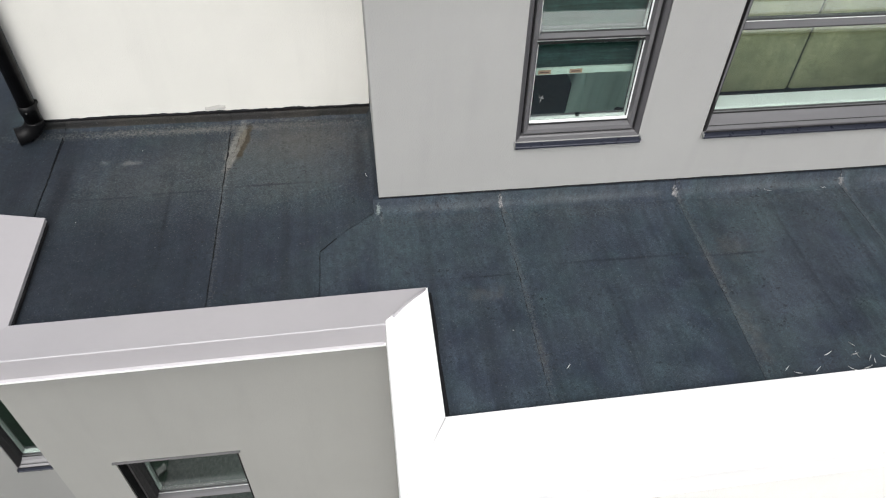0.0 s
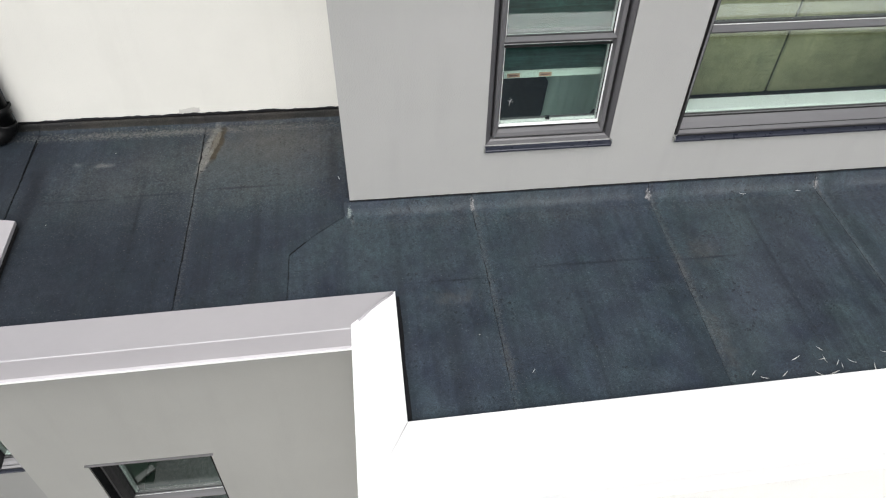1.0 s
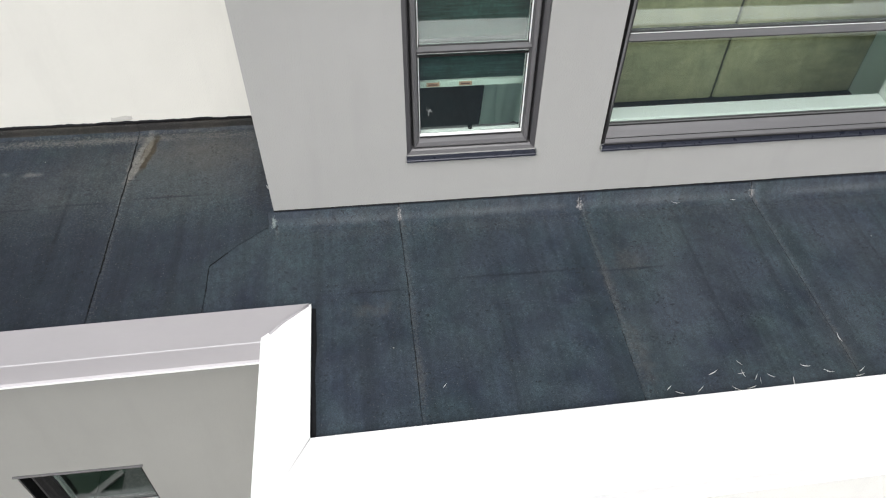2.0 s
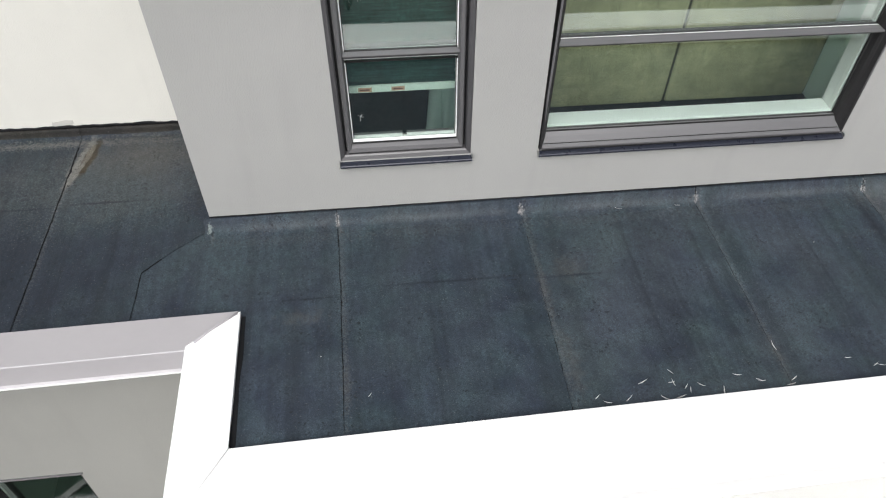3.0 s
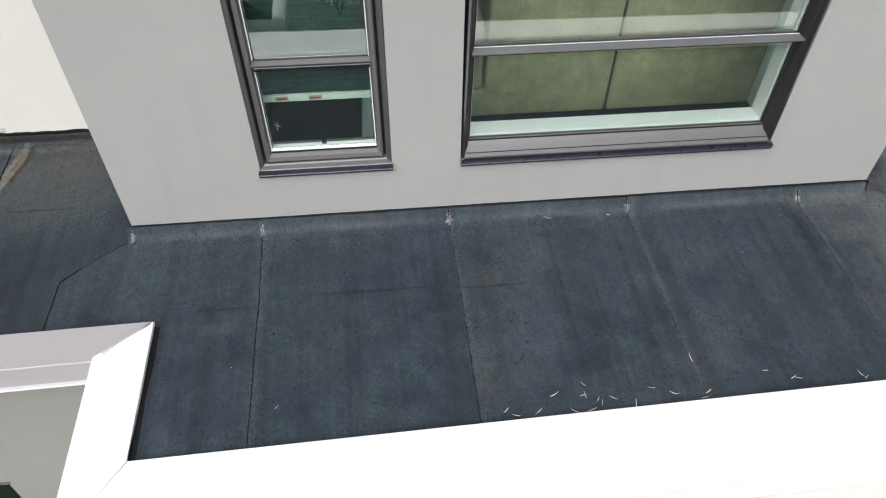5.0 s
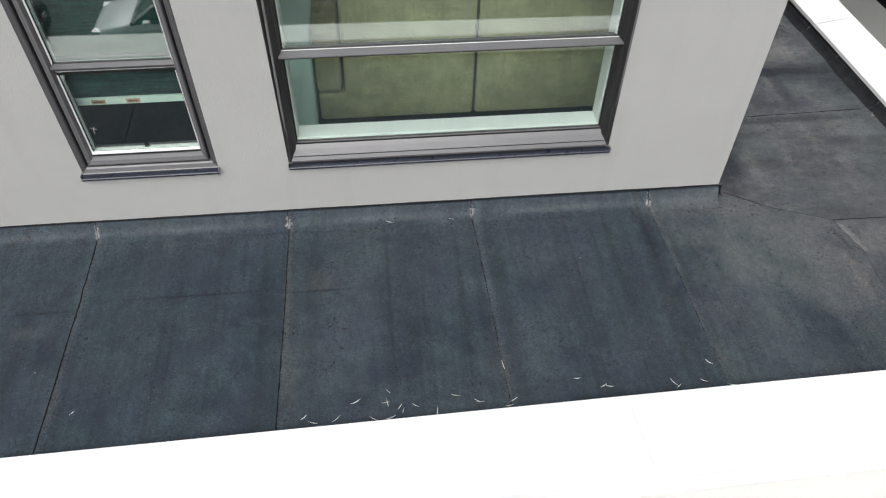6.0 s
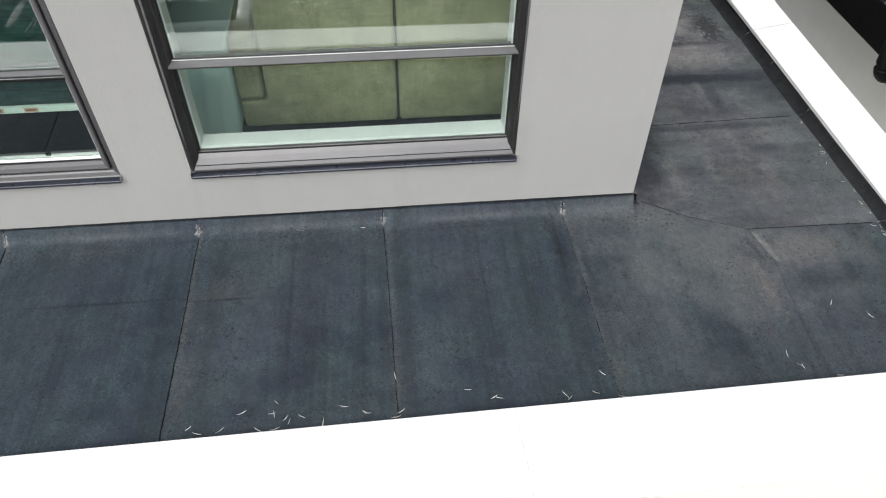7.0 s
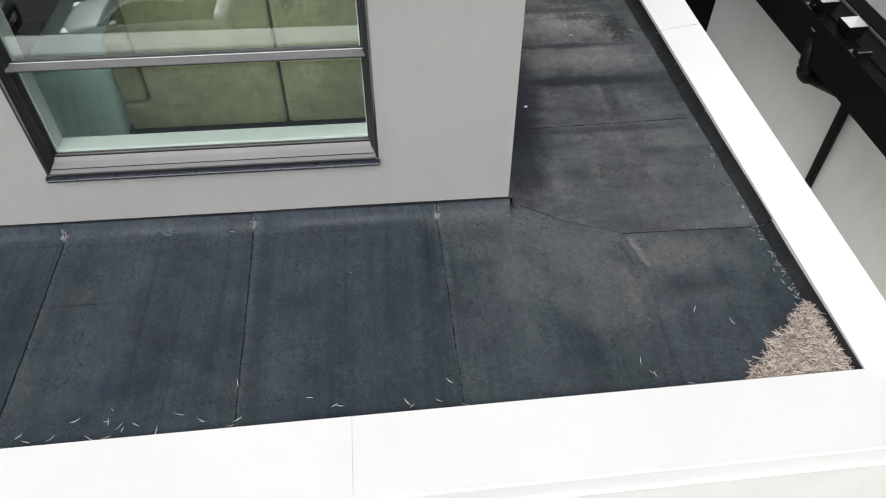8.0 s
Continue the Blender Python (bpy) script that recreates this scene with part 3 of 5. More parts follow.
def wall_with_openings(bm, x0, x1, z0, z1, y0, y1, holes):
    """A wall along x with rectangular holes (xa, xb, za, zb), as one welded solid."""
    xs = sorted({x0, x1, *[h[0] for h in holes], *[h[1] for h in holes]})
    zs = sorted({z0, z1, *[h[2] for h in holes], *[h[3] for h in holes]})
    solid = {}
    for i, (a, b) in enumerate(zip(xs, xs[1:])):
        for k, (c, d) in enumerate(zip(zs, zs[1:])):
            mx, mz = (a + b) / 2, (c + d) / 2
            solid[i, k] = not any(h[0] < mx < h[1] and h[2] < mz < h[3] for h in holes)
    cache = {}

    def v(x, y, z):
        if (x, y, z) not in cache:
            cache[x, y, z] = bm.verts.new((x, y, z))
        return cache[x, y, z]

    for (i, k), full in solid.items():
        if not full:
            continue
        a, b, c, d = xs[i], xs[i + 1], zs[k], zs[k + 1]
        bm.faces.new((v(a, y0, c), v(b, y0, c), v(b, y0, d), v(a, y0, d)))
        bm.faces.new((v(a, y1, c), v(a, y1, d), v(b, y1, d), v(b, y1, c)))
        if not solid.get((i - 1, k)):
            bm.faces.new((v(a, y0, c), v(a, y0, d), v(a, y1, d), v(a, y1, c)))
        if not solid.get((i + 1, k)):
            bm.faces.new((v(b, y0, c), v(b, y1, c), v(b, y1, d), v(b, y0, d)))
        if not solid.get((i, k - 1)):
            bm.faces.new((v(a, y0, c), v(a, y1, c), v(b, y1, c), v(b, y0, c)))
        if not solid.get((i, k + 1)):
            bm.faces.new((v(a, y0, d), v(b, y0, d), v(b, y1, d), v(a, y1, d)))
    return bm


WALL_FOOT, WALL_TOP, BACK = 0.080, 2.60, 4.4
W1 = (0.665, 1.272, 0.385, 2.40)
W2 = (1.595, 3.120, 0.385, 2.40)
bm = wall_with_openings(bmesh.new(), 0.0, 3.764, WALL_FOOT, WALL_TOP, 0.0, 0.17, [W1, W2])
thing("wall_south", bm, GREY_WALL, "light grey rendered wall with two windows above the flat roof", "wall", kind="structure")
thing("wall_east", boxed(3.61, 3.764, 0.172, BACK, WALL_FOOT, WALL_TOP), GREY_WALL, "light grey rendered side wall", "wall", kind="structure")
thing("wall_west", boxed(0.0, 0.17, 0.172, BACK, WALL_FOOT, WALL_TOP), GREY_WALL, "light grey rendered side wall", "wall", kind="structure")
thing("wall_north", boxed(0.172, 3.608, BACK - 0.17, BACK, -0.07, WALL_TOP), ROOM_WALL, "plain back wall of the room", "wall", kind="structure")
thing("wall_lining_east", boxed(3.500, 3.585, 0.175, BACK - 0.174, -0.053, WALL_TOP - 0.002), TEAL_WALL, "plain pale teal inner wall beside the sofa", "wall", kind="structure")
thing("ceiling", boxed(0.0, 3.764, 0.0, BACK, WALL_TOP + 0.003, WALL_TOP + 0.25), ROOM_WALL, "plain ceiling of the room", "ceiling", kind="structure")
thing("floor", boxed(0.03, 3.75, 0.03, BACK - 0.172, -0.09, -0.055), DARK_FLOOR, "dark wooden floor inside the room", "floor", kind="structure")
thing("wall_foot_east", boxed(3.62, 3.748, 0.030, BACK, -0.25, WALL_FOOT - 0.003), BITUMEN, "dark felted plinth under the side wall", "plinth", kind="structure")
thing("wall_foot_south", boxed(0.16, 3.618, 0.030, 0.165, -0.25, WALL_FOOT - 0.003), BITUMEN, "dark felted plinth under the grey wall", "plinth", kind="structure")
thing("wall_foot_west", boxed(0.022, 0.157, 0.030, BACK, -0.25, WALL_FOOT - 0.003), BITUMEN, "dark felted plinth under the side wall", "plinth", kind="structure")
# white block beside it
WHITE_Y = 0.80
thing("wall_white", boxed(-1.775, -0.003, WHITE_Y, BACK, 0.062, 2.7), WHITE_WALL, "white rendered wall standing on the flat roof", "wall", kind="structure")
thing("wall_foot_white", boxed(-1.765, -0.003, WHITE_Y + 0.02, BACK, -0.25, 0.060), BITUMEN, "dark felted plinth under the white wall", "plinth", kind="structure")


patch = bmesh.new()
prng = random.Random(21)
rim, core = [], []
for k in range(26):
    a = 2 * math.pi * k / 26
    px, pz = math.copysign(abs(math.cos(a)) ** 0.45, math.cos(a)) * 0.060, math.copysign(abs(math.sin(a)) ** 0.45, math.sin(a)) * 0.019
    px, pz = px * prng.uniform(0.90, 1.05), pz * prng.uniform(0.7, 1.15) + 0.10 * px
    rim.append(patch.verts.new((-0.856 + px, WHITE_Y - 0.0004, 0.086 + pz)))
    core.append(patch.verts.new((-0.856 + px * 0.90, WHITE_Y - prng.uniform(0.0010, 0.0030), 0.086 + pz * 0.78)))
for k in range(26):
    patch.faces.new((rim[k], rim[(k + 1) % 26], core[(k + 1) % 26], core[k]))
patch.faces.new(core)
thing("repair_patch", patch, PATCH, "small rough filler patch on the white wall", "patch", kind="structure")


# ---- parapets with metal copings ----
def lilac_at(s, v, z):
    c, n = math.cos(FRONT_TURN), math.sin(FRONT_TURN)
    return (s * c + v * n, -0.578 + s * n - v * c, z)


FRONT_CAP = [(0.0, 0.047), (0.376, 0.100), (0.380, 0.095), (0.381, -0.012), (0.392, -0.022), (0.390, -0.030), (0.364, -0.026), (0.354, 0.06), (0.02, 0.02), (0.0, 0.026)]
LILAC_CAP_SHAPE = [(0.0, 0.052), (0.212, 0.094), (0.216, 0.090), (0.217, -0.028), (0.229, -0.036), (0.227, -0.045), (0.200, -0.041), (0.19, 0.05), (0.02, 0.03), (0.0, 0.03)]
SIDE_CAP = [(0.0, 0.048), (0.198, 0.100), (0.202, 0.095), (0.203, -0.05), (0.19, -0.05), (0.18, 0.055), (0.02, 0.025), (0.0, 0.026)]
EAST_CAP = [(0.0, 0.046), (0.236, 0.090), (0.240, 0.086), (0.241, -0.05), (0.226, -0.05), (0.216, 0.05), (0.02, 0.02), (0.0, 0.022)]

front_body = bmesh.new()
prism(front_body, [(0.03, -0.25), (0.03, 0.03), (0.34, 0.055), (0.34, GROUND), (0.20, GROUND), (0.20, -0.25)], front_at, lambda a: 0.03, lambda a: 5.30)
front = thing("parapet_front", front_body, BRIGHT_WALL, "off-white rendered parapet with a white metal coping", "parapet", kind="structure")
JOINT = 2.957
lead = lambda v: 0.176 - 0.565 * v          # mitre with the side coping
tail = lambda v: 5.121 + 0.73 * v           # mitre with the east coping
for a, b in ((lead, lambda v: JOINT - 0.0007), (lambda v: JOINT + 0.0007, tail)):
    part("coping", prism(bmesh.new(), FRONT_CAP, front_at, a, b), WHITE_CAP, front, "white coated metal coping")
part("screw", boxed(3.03, 3.036, -1.262, -1.256, 0.050, 0.0555), ZINC, front, "small screw head")
part("joint_strip", prism(bmesh.new(), [(0.012, 0.022), (0.34, 0.070), (0.34, 0.092), (0.012, 0.0435)], front_at, lambda v: JOINT - 0.03, lambda v: JOINT + 0.03), LILAC_CAP, front, "grey strip under the joint")


def side_at(s, v, z):
    """The short coping that runs to the street: s northwards, v to the west of its inner edge."""
    return (0.1765 - v + 0.004 * (s + 1.2), s, z)


side_body = prism(bmesh.new(), [(0.03, -0.25), (0.03, 0.03), (0.165, 0.06), (0.165, GROUND), (0.05, GROUND), (0.05, -0.25)], side_at, lambda a: -1.50, lambda a: -0.72)
side = thing("parapet_side", side_body, BRIGHT_WALL, "off-white rendered return of the parapet with white coping", "parapet", kind="structure")
part("coping", prism(bmesh.new(), SIDE_CAP, side_at, lambda v: -1.2365 - 1.77 * v, lambda v: -0.572 - 1.03 * v), WHITE_CAP, side, "white coated metal coping")
# folded seam of the mitre: a narrow upstanding welt
welt = bmesh.new()
tube(welt, [(0.166, -0.588, 0.056), (0.12, -0.632, 0.066), (0.06, -0.693, 0.081), (0.012, -0.757, 0.097)], 0.006, 8)
part("mitre_welt", welt, LILAC_CAP, side)
welt = bmesh.new()
tube(welt, [front_at(0.176, 0.004, 0.0475), front_at(0.085, 0.16, 0.072), front_at(-0.02, 0.345, 0.0995)], 0.0028, 6)
part("mitre_seam", welt, WHITE_CAP, side)

rear_body = bmesh.new()
prism(rear_body, [(0.03, -0.25), (0.03, 0.035), (0.10, 0.05), (0.10, -0.25)], lilac_at, lambda a: -1.78, lambda a: -0.02)
rear = thing("parapet_lilac", rear_body, LOW_WALL, "rendered parapet with a lilac-grey metal coping", "parapet", kind="structure")
part("coping", prism(bmesh.new(), LILAC_CAP_SHAPE, lilac_at, lambda v: -1.603 - 1.0 * v, lambda v: 0.171 - 0.93 * v), LILAC_CAP, rear, "lilac-grey coated metal coping")
LIP = bmesh.new()
prism(LIP, [(0.2172, -0.030), (0.2305, -0.0365), (0.2285, -0.0465), (0.2165, -0.043)], lilac_at, lambda v: -1.83, lambda v: -0.032)
part("drip_edge", LIP, WHITE_CAP, rear, "pale drip edge")


def west_at(s, v, z):
    return (-1.598 - v + 0.008 * s, s, z)


west_body = prism(bmesh.new(), [(0.03, -0.25), (0.03, 0.03), (0.187, 0.055), (0.187, GROUND), (0.15, GROUND), (0.15, -0.25)], west_at, lambda a: -0.66, lambda a: 0.01)
west = thing("parapet_west", west_body, LOW_WALL, "rendered west parapet with a lilac-grey metal coping", "parapet", kind="structure")
part("coping", prism(bmesh.new(), LILAC_CAP_SHAPE, west_at, lambda v: -0.609 - 1.0 * v, lambda v: 0.036 + 0.02 * v), LILAC_CAP, west, "lilac-grey coated metal coping")

east_body = prism(bmesh.new(), [(0.03, -0.25), (0.03, 0.03), (0.215, 0.06), (0.215, GROUND), (0.10, GROUND), (0.10, -0.25)], east_at, lambda a: -1.40, lambda a: 4.7)
east = thing("parapet_east", east_body, PALE_WALL, "rendered east parapet with a white metal coping", "parapet", kind="structure")
EJ = 1.548
for a, b in ((lambda v: -1.138 - 1.37 * v, lambda v: EJ - 0.004 - 0.05 * v), (lambda v: EJ + 0.004 - 0.05 * v, lambda v: 4.7)):
    part("coping", prism(bmesh.new(), EAST_CAP, east_at, a, b), WHITE_CAP, east, "white coated metal coping")
part("joint_strip", prism(bmesh.new(), [(0.006, 0.024), (0.235, 0.06), (0.235, 0.085), (0.006, 0.0425)], east_at, lambda v: EJ - 0.03, lambda v: EJ + 0.03), BITUMEN, east)


# ---- windows ----
def ring_profile(bm, x0, x1, z0, z1, profile, bottom=None, sides=(0, 1, 2, 3)):
    """A mitred frame round a rectangle: profile of (inset, y); sides: bottom, right, top, left."""
    bottom = bottom or profile
    for side_no in sides:
        prof = bottom if side_no == 0 else profile
        vs = []
        for end in (0, 1):
            row = []
            for (i, y), (ib, yb) in zip(profile, bottom):
                if side_no == 0:
                    row.append(((x0 + i if end == 0 else x1 - i), yb, z0 + ib))
                elif side_no == 1:
                    row.append(((x1 - i), (yb if end == 0 else y), (z0 + ib if end == 0 else z1 - i)))
                elif side_no == 2:
                    row.append(((x1 - i if end == 0 else x0 + i), y, z1 - i))
                else:
                    row.append((x0 + i, (y if end == 0 else yb), (z1 - i if end == 0 else z0 + ib)))
            vs.append([bm.verts.new(p) for p in row])
        n = len(prof)
        for k in range(n):
            bm.faces.new((vs[0][k], vs[0][(k + 1) % n], vs[1][(k + 1) % n], vs[1][k]))
    bmesh.ops.remove_doubles(bm, verts=bm.verts[:], dist=1e-5)
    return bm


def pane(bm, x0, x1, z0, z1, y):
    return box(bm, x0, x1, y, y + 0.006, z0, z1)


def build_window(name, x0, x1, z0, z1, zt, wall, sash, label, deep=0.09):
    """A two-light window in a wall face at y = wall; zt: the transom's height; sash: the lower light opens."""
    w = empty(name, label, "window", kind="structure", at=(x0, wall, z0))
    back = Matrix.Translation((-x0, -wall, -z0))

    def put(pname, bm, mat, parent=w, plabel=""):
        ob = part(pname, bm, mat, parent, plabel)
        if parent is w:
            ob.data.transform(back)
        return ob

    o = wall
    if sash:
        outer = [(0.0, o + 0.002), (0.018, o + 0.000), (0.0235, o + 0.006), (0.0245, o + 0.11), (0.0, o + 0.11)]
        outer_b = [(0.0, o + 0.0), (0.018, o + 0.006), (0.024, o + 0.012), (0.024, o + 0.11), (0.0, o + 0.11)]
        # sides and head coloured darker than the top-lit bottom rail
        put("frame", ring_profile(bmesh.new(), x0, x1, z0, z1, outer, outer_b, (1, 2, 3)), FRAME_HALF_SHADED, w, "dark outer frame")
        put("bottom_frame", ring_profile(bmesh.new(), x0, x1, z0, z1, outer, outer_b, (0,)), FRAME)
        gap = [(0.0240, o + 0.040), (0.036, o + 0.040), (0.036, o + 0.10), (0.0240, o + 0.10)]
        put("gasket", ring_profile(bmesh.new(), x0, x1, z0, z1, gap), RUBBER)
        leaf = [(0.0355, o + 0.014), (0.041, o + 0.007), (0.055, o + 0.010), (0.064, o + 0.042), (0.064, o + 0.10), (0.0355, o + 0.10)]
        leaf_b = [(0.0335, o + 0.012), (0.041, o + 0.006), (0.060, o + 0.012), (0.080, o + 0.046), (0.080, o + 0.10), (0.0335, o + 0.10)]
        put("sash", ring_profile(bmesh.new(), x0, x1, z0, z1, leaf, leaf_b), FRAME, w, "grey aluminium sash")
        inset, floor_in = 0.064, 0.080
    else:
        outer = [(0.0, o + 0.003), (0.012, o - 0.001), (0.018, o + 0.004), (0.022, o + 0.020), (0.032, o + 0.024), (0.037, o + 0.058), (0.037, o + 0.10), (0.0, o + 0.10)]
        outer_b = [(0.0, o - 0.004), (0.010, o - 0.006), (0.022, o + 0.012), (0.030, o + 0.018), (0.044, o + 0.036), (0.066, o + 0.056), (0.066, o + 0.10), (0.0, o + 0.10)]
        # here too the shade on the jambs is in the colour
        put("frame", ring_profile(bmesh.new(), x0, x1, z0, z1, outer, outer_b, (1, 2, 3)), FRAME_SHADED, w, "dark outer frame")
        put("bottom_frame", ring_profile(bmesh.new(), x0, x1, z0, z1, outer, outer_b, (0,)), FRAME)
        put("frame_bead", ring_profile(bmesh.new(), x0, x1, z0, z1, [(0.0, o - 0.003), (0.009, o - 0.005), (0.010, o + 0.001), (0.0, o + 0.001)], None, (1, 2, 3)), FRAME)
        inset, floor_in = 0.037, 0.066
    xa, xb, za = x0 + inset, x1 - inset, z0 + floor_in
    # proud transom moulding
    dn = 0.040 if sash else 0.033
    prof = [(o + 0.062, zt - dn), (o + 0.044, zt - dn + 0.008), (o + 0.034, zt - 0.018), (o + 0.026, zt - 0.016), (o + 0.024, zt - 0.010), (o + 0.017, zt - 0.008), (o + 0.016, zt - 0.002), (o + 0.036, zt + 0.004), (o + 0.060, zt + 0.006), (o + 0.10, zt + 0.006), (o + 0.10, zt - dn)]
    put("transom", prism(bmesh.new(), prof, lambda s, a, b: (s, a, b), lambda a: x0 + inset - 0.010, lambda a: x1 - inset + 0.010), FRAME)
    bar = lambda y0, y1, za_, zb_: boxed(xa - 0.006, xb + 0.006, o + y0, o + y1, za_, zb_)
    put("groove", bar(0.0150, 0.0168, zt - 0.0088, zt - 0.0062), RUBBER, w, "dark groove in the transom")
    # white strips put the highlights on the transom's edges into colour
    put("bright_edge", bar(0.0590, 0.0605, zt + 0.0045, zt + 0.0080), WHITE_PAINT, w, "pale sealing edge")
    put("bright_edge", bar(0.0420, 0.0450, zt - dn + 0.0075, zt - dn + 0.0100), WHITE_PAINT, w, "pale sealing edge")
    if not sash:
        put("groove", boxed(x0 + 0.022, x1 - 0.022, o + 0.0095, o + 0.0125, z0 + 0.0205, z0 + 0.0235), RUBBER, w, "dark groove in the frame")
        put("groove", boxed(x0 + 0.012, x1 - 0.012, o - 0.0080, o - 0.0050, z0 - 0.0040, z0 + 0.0010), RUBBER, w, "dark joint over the sill")
    # glass and its gaskets
    gy = 0.048 if sash else 0.074
    lights = ((za, zt - dn), (zt + 0.006, z1 - inset))
    for lo, hi in lights:
        g = put("pane", pane(bmesh.new(), xa - 0.004, xb + 0.004, lo - 0.004, hi + 0.004, o + gy), GLASS, w, "clear green-tinted glass")
        g.visible_shadow = False
        if lo == za:
            # the lower pane leans out a little at its head, the upper one in
            for vert in g.data.vertices:
                if vert.co.z > hi - z0:
                    vert.co.y -= 0.006
        else:
            for vert in g.data.vertices:
                if vert.co.z > hi - z0:
                    vert.co.y += 0.0055
        ring = [(0.0, o + gy - 0.014), (0.007, o + gy - 0.008), (0.007, o + gy - 0.0005), (0.0, o + gy - 0.0005)]
        foot = [(0.0, o + gy - 0.006), (0.002, o + gy - 0.004), (0.002, o + gy - 0.0005), (0.0, o + gy - 0.0005)]
        put("glazing_bead", ring_profile(bmesh.new(), xa, xb, lo, hi, ring, foot), RUBBER)
    if sash:
        for lo, hi in lights:
            put("white_bead", ring_profile(bmesh.new(), xa, xb, lo, hi, [(0.0, o + gy - 0.016), (0.0035, o + gy - 0.013), (0.0045, o + gy - 0.0095), (0.0045, o + gy - 0.0075), (0.0, o + gy - 0.0075)], [(0.0, o + gy - 0.016), (0.010, o + gy - 0.013), (0.012, o + gy - 0.0095), (0.012, o + gy - 0.0075), (0.0, o + gy - 0.0075)], (0, 1, 3) if lo == za else (1, 3)), WHITE_PAINT, w, "white glazing bead")
    # white timber lining inside
    for lo, hi in ((za, z1 - inset),):
        li = 0.005 if sash else 0.012
        ly = o + gy + 0.009
        lin = [(-0.03, ly), (li - 0.002, ly), (li, ly + 0.004), (li, ly + deep), (-0.03, ly + deep)]
        put("lining", ring_profile(bmesh.new(), xa, xb, lo, hi, lin), WHITE_PAINT, w, "white painted inner frame")
    # black seal between the bottom frame and the glass
    put("seal", boxed(xa, xb, o + gy - 0.0225, o + gy - 0.0190, za - 0.004, za + 0.0030), RUBBER, w, "black rubber seal")
    # metal sill
    sp = [(o + 0.02, z0 - 0.004), (o - 0.026, z0 - 0.012), (o - 0.029, z0 - 0.015), (o - 0.029, z0 - 0.024), (o - 0.024, z0 - 0.025), (o - 0.023, z0 - 0.017), (o + 0.02, z0 - 0.012)]
    sill = put("sill", prism(bmesh.new(), sp, lambda s, a, b: (s, a, b), lambda a: x0 - 0.006, lambda a: x1 + 0.006), SILL, w, "dark blue-grey metal sill")
    for xe in (x0 - 0.006, x1 + 0.0035):
        put("sill_end", boxed(xe, xe + 0.0025, o - 0.0295, o + 0.006, z0 - 0.027, z0 + 0.004), ZINC, w, "bright metal end cap")
    return w


narrow = build_window("window_1", *W1, 0.930, 0.0, True, "narrow grey aluminium window with white inner frame", 0.019)
wide = build_window("window_2", *W2, 0.936, 0.0, False, "wide fixed grey aluminium window with white inner frame")
# latch on the inner frame
latch = bmesh.new()
box(latch, 0.957, 0.977, 0.058, 0.070, 0.4715, 0.490, 0.002)
thing("window_latch", latch, BLACK_METAL, "small dark latch on the white inner frame", "latch")
hook = bmesh.new()
tube(hook, [(0.766, 0.0430, 0.575), (0.768, 0.0428, 0.60), (0.776, 0.0426, 0.612)], 0.0011, 6)
tube(hook, [(0.756, 0.0428, 0.608), (0.768, 0.0428, 0.60), (0.782, 0.0428, 0.596)], 0.0009, 6)
thing("scrape_mark", hook, DULL_ZINC, "pale scrape mark on the glass", "mark")

# ---- inside the room ----
def wavy_sheet(bm, x0, x1, y, z0, z1, waves, deep, thick=0.006, nx=48, nz=10, flare=0.0, slant=0.0):
    grid = []
    for k in range(nz + 1):
        row = []
        for i in range(nx + 1):
            u, v = i / nx, k / nz
            row.append(bm.verts.new((x0 + (x1 - x0) * u + flare * u * (1 - v) ** 6, y + slant * u + deep * math.sin(u * waves * 2 * math.pi) * (0.5 + 0.5 * v), z0 + (z1 - z0) * v)))
        grid.append(row)
    for a, b in zip(grid, grid[1:]):
        for i in range(nx):
            f = bm.faces.new((a[i], a[i + 1], b[i + 1], b[i]))
            f.smooth = True
    geo = bmesh.ops.solidify(bm, geom=bm.faces[:], thickness=thick)
    return bm


blind = empty("roller_blind", "dark teal roller blind with pale bottom rail, half lowered", "blind", at=(0.96, 0.15, 0.66))
part("blind_fabric", wavy_sheet(bmesh.new(), 0.70 - 0.96, 1.235 - 0.96, 0.003, 0.03, 1.40, 0.5, 0.002, 0.002, 24, 40), BLIND, blind)
rail = part("bottom_rail", boxed(0.70 - 0.96, 1.235 - 0.96, -0.012, 0.014, -0.002, 0.030, 0.003), BLIND_BAR, blind, "pale green rail with two orange labels")
for cx in (0.802, 0.951):
    lab = part("label", boxed(cx - 0.96 - 0.030, cx - 0.96 + 0.030, -0.0135, -0.0125, 0.004, 0.026), LABEL_RED, rail, "orange label")
    part("print_bar", boxed(cx - 0.96 - 0.022, cx - 0.96 + 0.020, -0.0146, -0.0138, 0.011, 0.018), LABEL_INK, rail)

# a low ottoman under a draped cloth
cover = bmesh.new()
profile = [(0.705, -0.052), (0.702, 0.05), (0.700, 0.16), (0.698, 0.27), (0.698, 0.36), (0.705, 0.41), (0.725, 0.44), (0.76, 0.452), (0.90, 0.455), (1.10, 0.452), (1.30, 0.450), (1.50, 0.445), (1.56, 0.42), (1.575, 0.30), (1.58, -0.052)]
rows = []
